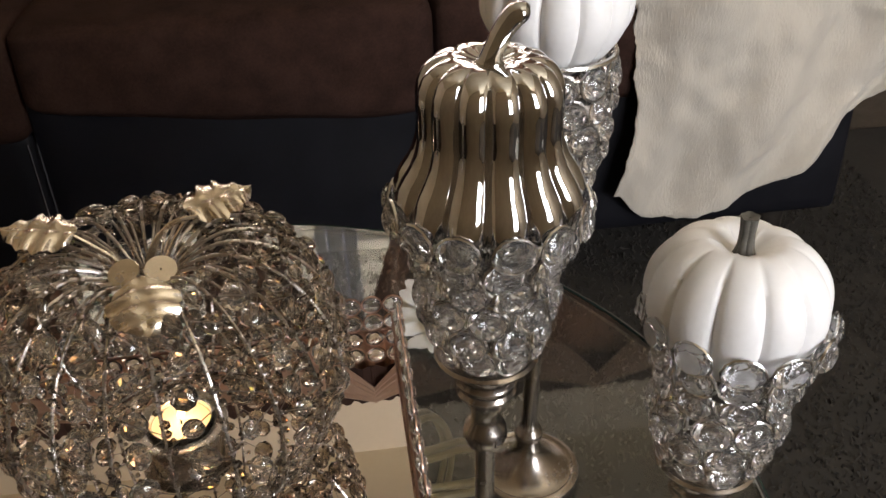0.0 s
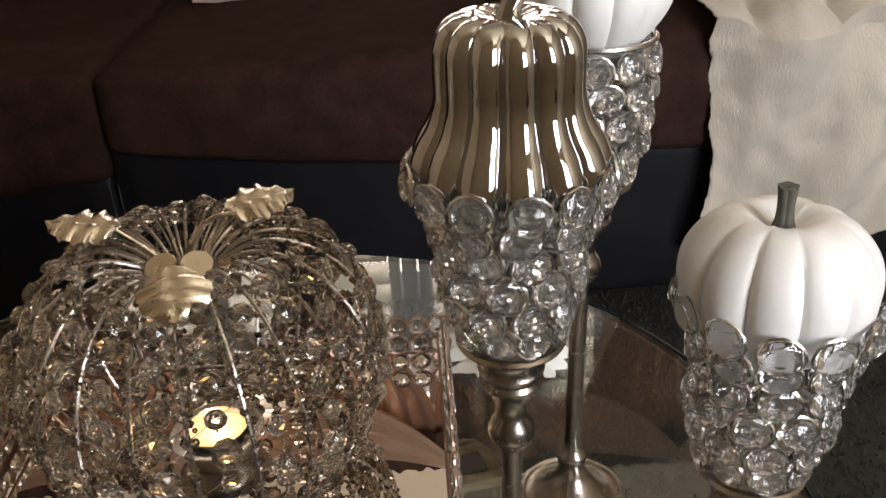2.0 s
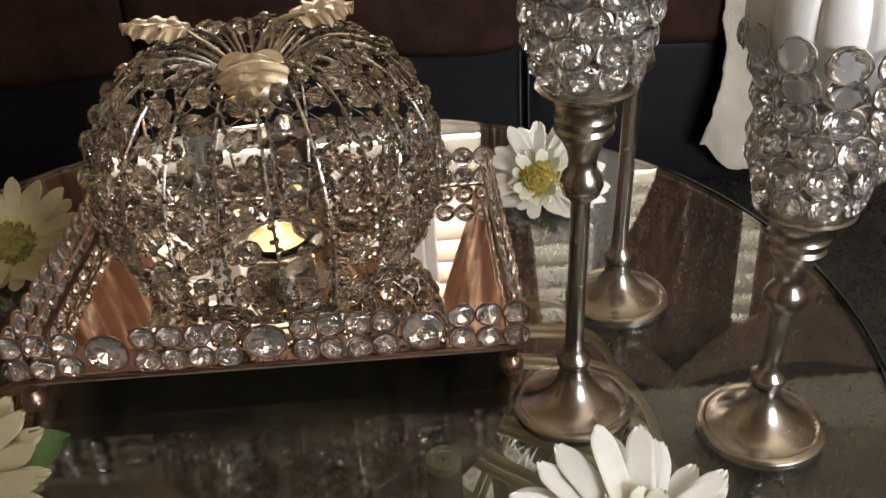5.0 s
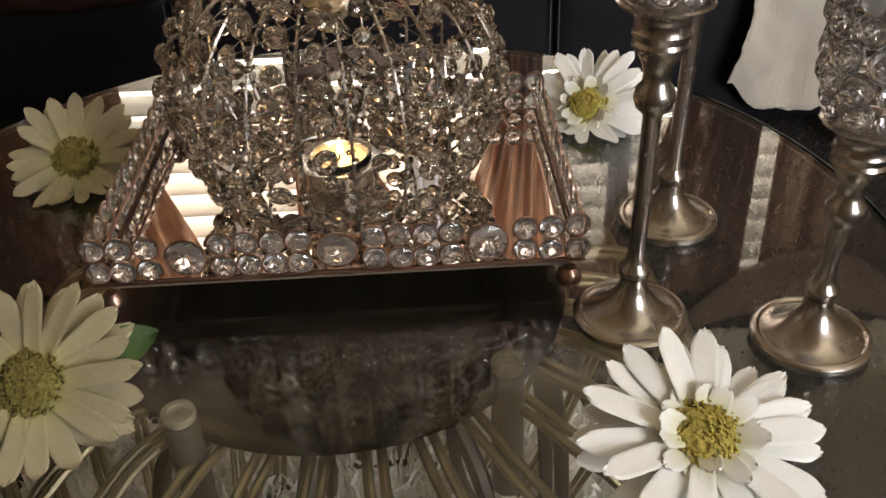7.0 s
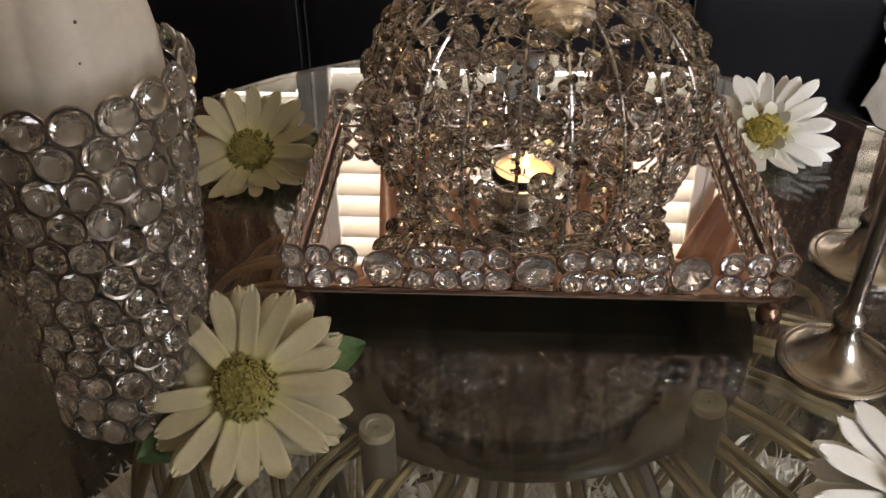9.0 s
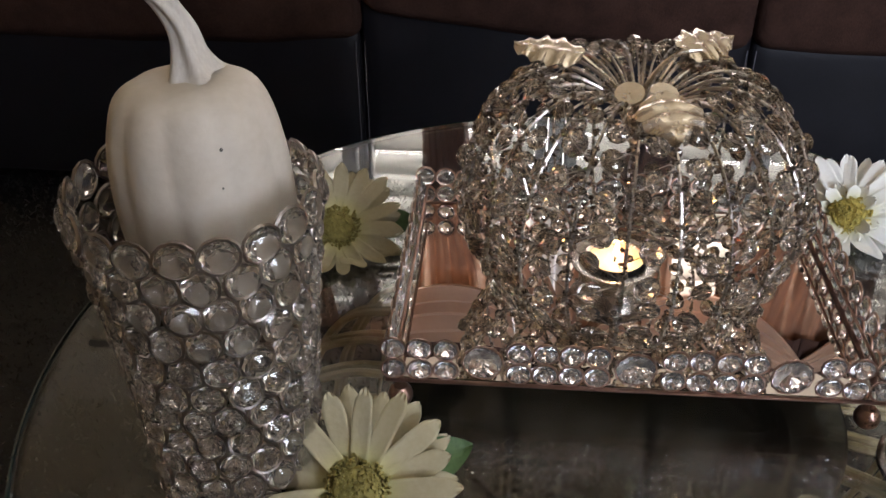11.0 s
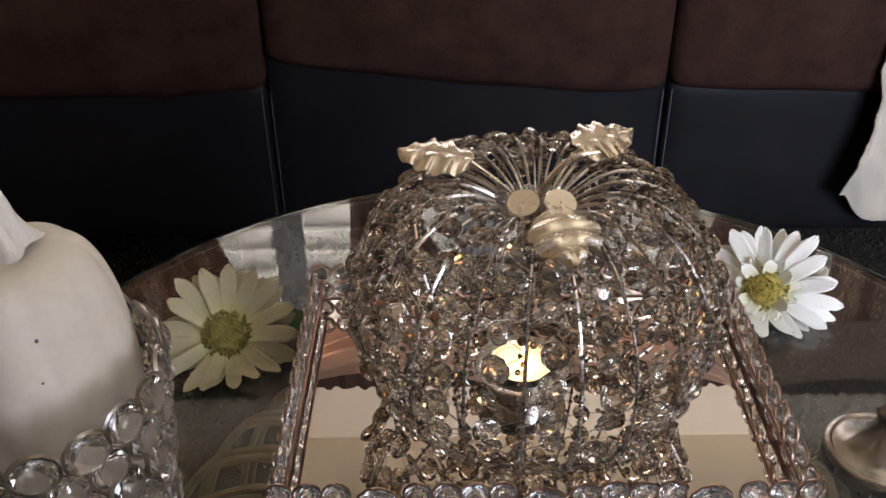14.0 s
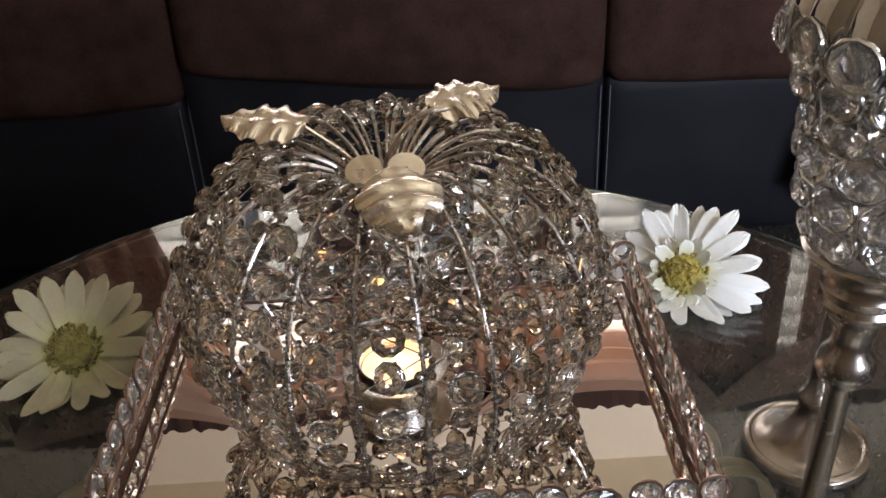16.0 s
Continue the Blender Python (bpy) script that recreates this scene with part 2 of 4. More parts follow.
# ---- mesh tools ----
class Shape:
    """Lists of corners and faces, to which forms are added."""

    def __init__(self):
        self.v, self.f = [], []

    def grid(self, rows, close_u=False, close_v=False):
        """A sheet through rows of points; close_u joins each row's ends, close_v the first and last rows."""
        k, n, m = len(self.v), len(rows), len(rows[0])
        for row in rows:
            self.v.extend(tuple(p) for p in row)
        for i in range(n if close_v else n - 1):
            for j in range(m if close_u else m - 1):
                a, b = k + i * m, k + ((i + 1) % n) * m
                self.f.append((a + j, a + (j + 1) % m, b + (j + 1) % m, b + j))
        return self

    def cap(self, points):
        k = len(self.v)
        self.v.extend(tuple(p) for p in points)
        self.f.append(tuple(range(k, k + len(points))))
        return self

    def lathe(self, profile, seg=32, m=None, lobe=None):
        """Turns (radius, height) round the z axis; lobe(angle, height) scales the radius."""
        m = m or Matrix()
        rows = []
        for r, z in profile:
            row = []
            for i in range(seg):
                a = math.tau * i / seg
                q = r * (lobe(a, z) if lobe else 1)
                row.append(m @ Vector((q * math.cos(a), q * math.sin(a), z)))
            rows.append(row)
        return self.grid(rows, close_u=True)

    def tube(self, path, radius, seg=6, ends=True, closed=False):
        """A tube along points; radius is a number or one for each point."""
        path = [Vector(p) for p in path]
        n = len(path)
        rad = radius if isinstance(radius, (list, tuple)) else [radius] * n
        rows, up = [], None
        for i, p in enumerate(path):
            a, b = (path[i - 1], path[(i + 1) % n]) if closed else (path[max(i - 1, 0)], path[min(i + 1, n - 1)])
            d = (b - a).normalized()
            if up is None:
                up = d.orthogonal().normalized()
            up = (up - d * up.dot(d)).normalized()
            side = d.cross(up)
            rows.append([p + rad[i] * (math.cos(math.tau * j / seg) * up + math.sin(math.tau * j / seg) * side) for j in range(seg)])
        self.grid(rows, close_u=True, close_v=closed)
        if ends and not closed:
            self.cap(rows[0][::-1])
            self.cap(rows[-1])
        return self

    def box(self, x0, x1, y0, y1, z0, z1, m=None, bevel=0.0):
        """A box with chamfered upright and level edges."""
        m = m or Matrix()
        b = min(bevel, (x1 - x0) / 2.1, (y1 - y0) / 2.1, (z1 - z0) / 2.1)
        rows = []
        for inset, z in ((b, z0), (0, z0 + b), (0, z1 - b), (b, z1)) if b else ((0, z0), (0, z1)):
            p, q, r, s = x0 + inset, x1 - inset, y0 + inset, y1 - inset
            c = b or 0
            pts = [(p + c, r), (q - c, r), (q, r + c), (q, s - c), (q - c, s), (p + c, s), (p, s - c), (p, r + c)] if b else [(p, r), (q, r), (q, s), (p, s)]
            rows.append([m @ Vector((x, y, z)) for x, y in pts])
        self.grid(rows, close_u=True)
        self.cap(rows[0][::-1])
        self.cap(rows[-1])
        return self

    def mesh(self, name, mat, smooth=True, angle=40, weld=True):
        if weld:
            seen, keep, index = {}, [], []
            for p in self.v:
                key = tuple(round(c, 5) for c in p)
                if key not in seen:
                    seen[key] = len(keep)
                    keep.append(p)
                index.append(seen[key])
            faces = [tuple(dict.fromkeys(index[i] for i in f)) for f in self.f]
            self.v, self.f = keep, [f for f in faces if len(f) > 2]
        d = bpy.data.meshes.new(name)
        d.from_pydata(self.v, [], self.f)
        d.materials.append(mat)
        if smooth:
            d.shade_smooth()
            d.set_sharp_from_angle(angle=radians(angle))
        return d


def thing(name, m, label, category, group="", kind=""):
    ob = new(name)
    ob.empty_display_size = 0.02
    ob.matrix_world = m
    return tagged(ob, label, category, group, kind)


def part(name, shape, mat, parent, label="", smooth=True, kind="", angle=40):
    """Links a shape, in its parent's own measure, as one mesh under a thing."""
    ob = new(name, shape.mesh(name, mat, smooth, angle))
    ob.parent = parent
    return tagged(ob, label, kind=kind)


def piece(name, data, parent, m):
    ob = new(name, data)
    ob.parent = parent
    ob.matrix_basis = m
    return ob


def whole(name, shape, mat, label, category, kind="", smooth=True, group="", angle=40):
    return tagged(new(name, shape.mesh(name, mat, smooth, angle)), label, category, group, kind)


def crystal_mesh(name, mat, r, thick, seg=9, bead=False):
    """A cut stone facing +z: flat table and crown in front, a pointed pavilion behind; a bead is cut alike on both faces."""
    cut = ((0.45, 0.5, 0), (0.84, 0.3, 0.5), (1.0, 0.04, 0), (1.0, -0.04, 0), (0.84, -0.3, 0.5), (0.45, -0.5, 0)) if bead else ((0.36, 0.46, 0), (0.74, 0.32, 0.5), (0.98, 0.09, 0), (0.98, -0.05, 0), (0.55, -0.34, 0.5), (0.07, -0.56, 0))
    s = Shape()
    rings = [[(q * r * math.cos(math.tau * (i + turn) / seg), q * r * math.sin(math.tau * (i + turn) / seg), z * thick) for i in range(seg)] for q, z, turn in cut]
    s.grid(rings, close_u=True)
    s.cap(rings[0][::-1])
    s.cap(rings[-1])
    s.f = [f[::-1] for f in s.f]
    return s.mesh(name, mat, smooth=False)


def facing(p, out, up=(0, 0, 1), stretch=(1, 1, 1)):
    """A pose at p whose z points along out."""
    z = Vector(out).normalized()
    x = Vector(up).cross(z)
    x = x.normalized() if x.length > 1e-4 else Vector((1, 0, 0))
    y = z.cross(x)
    return Matrix.Translation(p) @ Matrix((x, y, z)).transposed().to_4x4() @ Matrix.Diagonal((*stretch, 1))


def ring_on(shape, m, r, wire, seg=12, side=4):
    """A wire hoop in the plane of pose m."""
    shape.tube([m @ Vector((r * math.cos(math.tau * i / seg), r * math.sin(math.tau * i / seg), 0)) for i in range(seg)], wire, side, closed=True)


def curve_points(pts, n):
    """A smooth line through the given points."""
    pts = [Vector(p) for p in pts]
    ext = [2 * pts[0] - pts[1], *pts, 2 * pts[-1] - pts[-2]]
    out = []
    for k in range(n + 1):
        u = k / n * (len(pts) - 1)
        i = min(int(u), len(pts) - 2)
        t = u - i
        a, b, c, d = ext[i:i + 4]
        out.append(0.5 * (2 * b + (c - a) * t + (2 * a - 5 * b + 4 * c - d) * t * t + (3 * b - a - 3 * c + d) * t ** 3))
    return out


def profile_at(profile, z):
    for (r0, z0), (r1, z1) in zip(profile, profile[1:]):
        if z0 <= z <= z1:
            return r0 + (r1 - r0) * (z - z0) / (z1 - z0)
    return profile[-1][0] if z > profile[-1][1] else profile[0][0]


# ---- the room ----
TOP = 0.45  # height of the table's glass


def wall(name, boxes, mat, label):
    s = Shape()
    for b in boxes:
        s.box(*b)
    return whole(name, s, mat, label, "wall", "structure", smooth=False)


X0, X1, Y0, Y1, H = -1.72, 1.9, -1.6, 2.05, 2.45
whole("floor", Shape().box(X0, X1, Y0, Y1, -0.05, 0.0), FLOOR, "brown carpeted living room floor", "floor", "structure", smooth=False)
whole("ceiling", Shape().box(X0 - 0.12, X1 + 0.12, Y0 - 0.12, Y1 + 0.12, H, H + 0.1), CEILING, "plain cream painted ceiling", "ceiling", "structure", smooth=False)
WX0, WX1, WZ0, WZ1 = -1.25, 1.45, 0.85, 2.0
wall("wall_north", [(X0, WX0, Y1, Y1 + 0.12, 0, H), (WX1, X1, Y1, Y1 + 0.12, 0, H), (WX0, WX1, Y1, Y1 + 0.12, 0, WZ0), (WX0, WX1, Y1, Y1 + 0.12, WZ1, H)],
     PLASTER, "cream painted wall behind the sofa")
EX0, EX1, EZ0, EZ1 = 0.6, 1.75, 0.75, 1.98
# unseen; the part left of x 0.54 is added to shade the table's left
wall("wall_south", [(X0, 0.54, -1.0, -0.9, 0, H), (0.44, 0.54, Y0 - 0.12, -1.0, 0, H), (0.54, EX0, Y0 - 0.12, Y0, 0, H), (EX1, X1, Y0 - 0.12, Y0, 0, H), (EX0, EX1, Y0 - 0.12, Y0, 0, EZ0), (EX0, EX1, Y0 - 0.12, Y0, EZ1, H)],
     TAN, "unseen tan wall across the room, stepped forward to block window light")
wall("wall_east", [(X1, X1 + 0.12, Y0 - 0.12, Y1 + 0.12, 0, H)], TAN, "tan painted side wall")
# unseen; X0 is drawn in so this wall throws daylight back on the left
wall("wall_west", [(X0 - 0.12, X0, Y0 - 0.12, Y1 + 0.12, 0, H)], PLASTER, "unseen cream side wall, set close to bounce daylight")

# window behind the sofa: frame, mullions, slatted blinds
win = thing("window_1", pose(0, Y1, 0), "wide white window with slatted blinds behind the sofa", "window", kind="structure")
part("window_frame", Shape().box(WX0, WX1, 0.0, 0.08, WZ0, WZ0 + 0.05, bevel=0.004).box(WX0, WX1, 0.0, 0.08, WZ1 - 0.05, WZ1, bevel=0.004)
     .box(WX0, WX0 + 0.05, 0.004, 0.076, WZ0, WZ1).box(WX1 - 0.05, WX1, 0.004, 0.076, WZ0, WZ1), WHITE_PAINT, win)
STILES = ((-1.115, -1.05), (-0.585, -0.54), (-0.533, -0.49), (0.0, 0.032), (0.039, 0.083), (0.09, 0.125), (0.62, 0.652), (0.658, 0.69), (0.92, 1.055))
for x0, x1 in STILES:
    part("shutter_stile", Shape().box(x0, x1, 0.005, 0.075, WZ0 + 0.05, WZ1 - 0.05, bevel=0.004), WHITE_PAINT, win)
part("window_sill", Shape().box(WX0 - 0.05, WX1 + 0.05, -0.06, 0.0, WZ0 - 0.03, WZ0, bevel=0.006), WHITE_PAINT, win)
# wide tilted louvres with an oval section
louvre = Shape().grid([[(x, 0.0445 * math.cos(math.tau * i / 16), 0.0045 * math.sin(math.tau * i / 16)) for i in range(16)] for x in (-0.5, 0.5)], close_u=True).mesh("louvre", BLIND)
for x0, x1 in ((WX0 + 0.055, -1.118), (-1.047, -0.588), (-0.487, -0.003), (0.128, 0.617), (0.693, 0.917), (1.058, WX1 - 0.055)):
    z = WZ0 + 0.095
    while z < WZ1 - 0.06:
        piece("louvre", louvre, win, pose((x0 + x1) / 2, 0.04, z, -22) @ Matrix.Diagonal((x1 - x0, 1, 1, 1)))
        z += 0.0795


def drape(top, low, folds, label, depth=0.028):
    """A cloth hung between two points of the rod, drawn aside below to the stretch low."""
    rows = []
    for k in range(27):
        z = 2.09 - 1.95 * k / 26
        s = min(max((1.98 - z) / 0.75, 0), 1)
        s = s * s * (3 - 2 * s)
        a, b = (top[m] + (low[m] - top[m]) * s for m in (0, 1))
        rows.append([(a + (b - a) * i / 80, Y1 - 0.075 + depth * (0.5 + 0.5 * s) * math.sin(math.tau * folds * i / 80 + 0.12 * k) * (0.75 + 0.25 * math.sin(i * 0.7)), z) for i in range(81)])
    back = [[(x, y + 0.004, z) for x, y, z in r[::-1]] for r in rows]
    return whole("curtain", Shape().grid(rows).grid(back), DRAPE, label, "curtain", group="curtains at the window")


drape((-1.35, -0.62), (-1.33, -0.8), 12, "sheer brown curtain drawn aside at the window")
drape((-0.36, 0.11), (-0.33, -0.2), 8, "sheer brown curtain drawn aside from the middle window")
drape((0.1, 0.45), (0.27, 0.4), 6, "sheer brown curtain drawn aside from the middle window")
drape((0.56, 1.06), (0.8, 1.06), 7, "sheer brown curtain tied back between two windows")
drape((1.12, 1.62), (1.12, 1.6), 9, "sheer brown curtain drawn aside at the window")


def swag(x0, x1):
    rows = []
    for k in range(15):
        v = k / 14
        row = []
        for i in range(31):
            u = i / 30
            sag = 4 * u * (1 - u)
            top = 2.11 - 0.08 * sag
            row.append((x0 + (x1 - x0) * u, Y1 - 0.13 - 0.02 * math.sin(v * 26) * sag - 0.03 * sag * v, top - v * (0.06 + 0.2 * sag)))
        rows.append(row)
    ob = thing("swag_valance", Matrix(), "beige satin swag with a dark ruffled heading over the window", "valance", group="swags over the window")
    part("swag", Shape().grid(rows).grid([[(x, y + 0.004, z) for x, y, z in r[::-1]] for r in rows]), SWAG, ob)
    low = [(x0 + (x1 - x0) * i / 60, Y1 - 0.112 + 0.008 * math.sin(i * 1.3), 1.97) for i in range(61)]
    part("ruffle", Shape().grid([low, [(x, y, 2.112 + 0.0035 * ((i * 7) % 3)) for i, (x, y, z) in enumerate(low)]]), FRINGE, ob, "dark brown ruffle")


for i in range(4):
    swag(-1.35 + 0.74 * i, -0.6 + 0.74 * i)
rod = Shape().tube([(-1.5, Y1 - 0.085, 2.1), (1.75, Y1 - 0.085, 2.1)], 0.014, 10)
whole("curtain_rod", rod, DARK_METAL, "dark metal rod carrying the window curtains", "curtain rod")
win2 = thing("window_2", pose(0, Y0, 0), "white framed window across the room", "window", kind="structure")
part("window_frame", Shape().box(EX0, EX1, -0.08, 0, EZ0, EZ0 + 0.05).box(EX0, EX1, -0.08, 0, EZ1 - 0.05, EZ1).box(EX0, EX0 + 0.05, -0.078, -0.002, EZ0, EZ1).box(EX1 - 0.05, EX1, -0.078, -0.002, EZ0, EZ1), WHITE_PAINT, win2, smooth=False)
for x in (0.9, 1.3):
    part("mullion", Shape().box(x - 0.03, x + 0.03, -0.076, -0.004, EZ0 + 0.05, EZ1 - 0.05, bevel=0.004), WHITE_PAINT, win2)

# ---- rugs ----
rng = random.Random(4)


def tufts(shape, points, length, width, spread, lay=None):
    """Short leaning blades of pile at the given points with their normals."""
    for p, n in points:
        p, n = Vector(p), Vector(n)
        d = (n + Vector((rng.uniform(-spread, spread), rng.uniform(-spread, spread), rng.uniform(-spread, spread)))).normalized()
        if lay:
            d = (d * 0.35 + Vector(lay) + Vector((rng.uniform(-0.3, 0.3), rng.uniform(-0.3, 0.3), rng.uniform(-0.3, 0.3)))).normalized()
            s = d.cross(n).normalized()
        else:
            s = Matrix.Rotation(rng.uniform(0, 6.3), 3, d) @ d.orthogonal().normalized()
        h = length * rng.uniform(0.6, 1.3)
        k = len(shape.v)
        drop = Vector((0, 0, -0.25 * h))
        shape.v.extend([tuple(p - s * width), tuple(p + s * width), tuple(p + d * h * 0.6 + s * width * 0.7), tuple(p + d * h + drop)])
        shape.f.append((k, k + 1, k + 2, k + 3))


rug = thing("area_rug", pose(0, 0, 0), "dark grey-brown shaggy area rug under the table", "rug")
part("backing", Shape().box(-1.6, 1.7, -0.85, 1.3, 0.002, 0.012, bevel=0.004), RUG, rug)
pile = Shape()
tufts(pile, [((rng.uniform(-1.0, 1.1), rng.uniform(0.2, 1.2), 0.011), (0, 0, 1)) for _ in range(40000)], 0.011, 0.0016, 0.7)
part("pile", pile, RUG, rug, kind="stuff", smooth=False)
fur_rug = thing("fur_rug", pose(0, 0, 0.014), "small white shaggy fur rug lying under the glass table", "rug")


def fur_edge(a):
    return 1 + 0.05 * math.sin(5 * a) + 0.04 * math.sin(11 * a + 1)


part("backing", Shape().lathe([(0.001, 0.0), (0.46, 0.0), (0.47, 0.006), (0.45, 0.012), (0.001, 0.012)], 48, pose(-0.03, -0.02, 0), lambda a, z: fur_edge(a)), FUR_RUG, fur_rug)
pile = Shape()
pts = []
for _ in range(14000):
    a, r = rng.uniform(0, math.tau), 0.46 * math.sqrt(rng.random())
    pts.append(((-0.03 + r * fur_edge(a) * math.cos(a), -0.02 + r * fur_edge(a) * math.sin(a), 0.01), (0.3 * math.cos(a), 0.3 * math.sin(a), 1)))
tufts(pile, pts, 0.03, 0.0025, 0.7)
part("pile", pile, FUR_RUG, fur_rug, kind="stuff", smooth=False)

# ---- sofa ----
SF = 0.82  # the sofa's front
SX0, SX1 = -1.55, 0.87
sofa = thing("sofa", pose(0, SF, 0), "long sofa with black leather base and brown chenille cushions", "sofa")


def padded(x0, x1, y0, y1, z0, z1, soft, bulge=0.01, sag=0.0, n=14, lift=0.0):
    """An upholstered block with round edges and slightly swollen faces."""
    s = Shape()
    cx, cy, cz = (x0 + x1) / 2, (y0 + y1) / 2, (z0 + z1) / 2
    hx, hy, hz = (x1 - x0) / 2, (y1 - y0) / 2, (z1 - z0) / 2
    for ax in range(3):
        for sg in (-1, 1):
            rows = []
            for i in range(n + 1):
                row = []
                for j in range(n + 1):
                    u, v = math.sin((i / n - 0.5) * math.pi), math.sin((j / n - 0.5) * math.pi)
                    c = [0, 0, 0]
                    c[ax], c[(ax + 1) % 3], c[(ax + 2) % 3] = sg, u, v
                    p = Vector((c[0] * hx, c[1] * hy, c[2] * hz))
                    inner = Vector((max(min(p.x, hx - soft), soft - hx), max(min(p.y, hy - soft), soft - hy), max(min(p.z, hz - soft), soft - hz)))
                    d = p - inner
                    q = inner + (d.normalized() * soft if d.length > 1e-6 else d)
                    swell = bulge * (1 - u * u) * (1 - v * v)
                    q[ax] += sg * swell
                    q.z += lift * max(0.0, 0.8 - p.x / hx) / 1.8 * (0.5 - 0.5 * p.z / hz)
                    q.z -= sag * (1 - (p.x / hx) ** 2) * (0.5 - 0.5 * c[2])
                    q += 0.003 * Vector((noise.noise(q * 9), noise.noise(q * 9 + Vector((5, 0, 0))), noise.noise(q * 9 + Vector((0, 7, 0)))))
                    row.append((q.x + cx, q.y + cy, q.z + cz))
                rows.append(row if sg > 0 else row[::-1])
            s.grid(rows)
    return s


for x0, x1 in ((SX0, -0.9), (-0.9, -0.29), (-0.29, 0.247), (0.247, SX1)):
    part("base_panel", padded(x0 + 0.001, x1 - 0.001, 0, 0.9, 0.13, 0.425 if x0 == -0.29 else 0.372, 0.012, 0.004), LEATHER, sofa)
for x in (-0.9, -0.29, 0.247):
    for dx in (-0.006, 0.006):
        part("stitching", Shape().tube([(x + dx, -0.0048, z / 100) for z in range(14, 37, 2)], 0.0007, 5), THREAD, sofa)
for x0, x1, dy, lift in ((SX0, -0.9, 0.0, 0.0), (-0.9, -0.285, 0.0, 0.0), (-0.285, 0.245, -0.008, 0.045), (0.245, SX1, 0.0, 0.0)):
    part("seat_cushion", padded(x0 + 0.001, x1 - 0.001, -0.015 + dy, 0.62, 0.362, 0.515, 0.022, 0.012, 0.01, 24, lift), CUSHION, sofa)
    part("back_cushion", padded(x0 + 0.004, x1 - 0.004, 0.56, 0.8, 0.5, 0.86, 0.06, 0.03), CUSHION, sofa)
part("backrest", padded(SX0, SX1, 0.78, 0.92, 0.12, 0.84, 0.05, 0.01), LEATHER, sofa)
for x in (SX0 + 0.08, -0.35, SX1 - 0.08):
    for y in (0.06, 0.84):
        part("leg", Shape().lathe([(0.02, 0.012), (0.022, 0.02), (0.028, 0.13), (0.001, 0.13)], 12, pose(x, y, 0)), DARK_METAL, sofa)

# ---- throw, pillows ----
throw = thing("fur_throw", Matrix(), "white fur throw draped over the sofa's front edge", "blanket")


def throw_point(u, v):
    """u across, v from the hanging hem over the edge and back along the seat."""
    hem = 0.172 - 0.012 * math.sin(u * 5) + 0.2 * u * u + 0.05 * math.exp(-(u / 0.07) ** 2)
    edge = 0.545
    x = 0.548 + 0.38 * u - 0.05 * (1 - v) * (1 - u) + 0.012 * math.sin(v * 9)
    fold = 0.013 * math.sin(u * 9 + v * 5) + 0.012 * math.sin(u * 15 - 11 * v + 3 * u * u) + 0.011 * noise.noise((u * 4, v * 7, 2.0)) + 0.006 * noise.noise((u * 14, v * 20, 5.0))
    if v < 0.5:
        k = v / 0.5
        return Vector((x, SF - 0.045 - 0.01 * k + fold, hem + (edge - 0.02 - hem) * k))
    k = (v - 0.5) / 0.5
    return Vector((x - 0.04 * k, SF - 0.05 + 0.06 * min(k * 3, 1) + 0.42 * k, edge - 0.02 + 0.02 * math.sin(min(k * 3, 1) * 1.57) + abs(fold) + 0.05 * k))


rows = [[throw_point(i / 80, j / 112) for i in range(81)] for j in range(113)]
under = [[p + Vector((0, 0.006, -0.003)) for p in r[::-1]] for r in rows]
cloth = Shape().grid(rows).grid(under)
ring = [(0, i) for i in range(81)] + [(j, 80) for j in range(1, 113)] + [(112, i) for i in range(79, -1, -1)] + [(j, 0) for j in range(111, 0, -1)]
rim = []
for j, i in ring:
    a, b = rows[j][i], under[j][80 - i]
    out = Vector((i / 40 - 1 if i in (0, 80) else 0, 0, -1 if j == 0 else 0))
    puff = 0.004 + 0.004 * noise.noise(a * 45) + 0.0025 * noise.noise(a * 130)
    rim.append([a, a.lerp(b, 0.25) + out * puff, a.lerp(b, 0.75) + out * puff, b])
cloth.grid(rim, close_v=True)
part("cloth", cloth, FUR, throw)


def pillow(name, m, w, h, d, mat, label, fur=0):
    ob = thing(name, m, label, "pillow")
    rows_f, rows_b = [], []
    for j in range(25):
        v = j / 12 - 1
        rf, rb = [], []
        for i in range(25):
            u = i / 12 - 1
            t = max((1 - abs(u) ** 2.6) * (1 - abs(v) ** 2.6), 0) ** 0.5
            e = 1 - 0.05 * (abs(u * v)) ** 0.5
            wob = 0.006 * noise.noise((u * 3, v * 3, w))
            rf.append((u * w / 2 * e, -d / 2 * t + wob, v * h / 2 * e))
            rb.append((u * w / 2 * e, d / 2 * t + wob, v * h / 2 * e))
        rows_f.append(rf)
        rows_b.append(rb[::-1])
    part("cover", Shape().grid(rows_f).grid(rows_b), mat, ob)
    if fur:
        s, pts = Shape(), []
        for _ in range(fur):
            i, j = rng.randrange(24), rng.randrange(24)
            a, b, c = (Vector(q) for q in (rows_f[j][i], rows_f[j][i + 1], rows_f[j + 1][i]))
            pts.append((a + (b - a) * rng.random() + (c - a) * rng.random(), (b - a).cross(c - a).normalized()))
        tufts(s, pts, 0.007, 0.0011, 0.9, (0.05, -0.1, -0.3))
        part("pile", s, mat, ob, kind="stuff", smooth=False)
    return ob


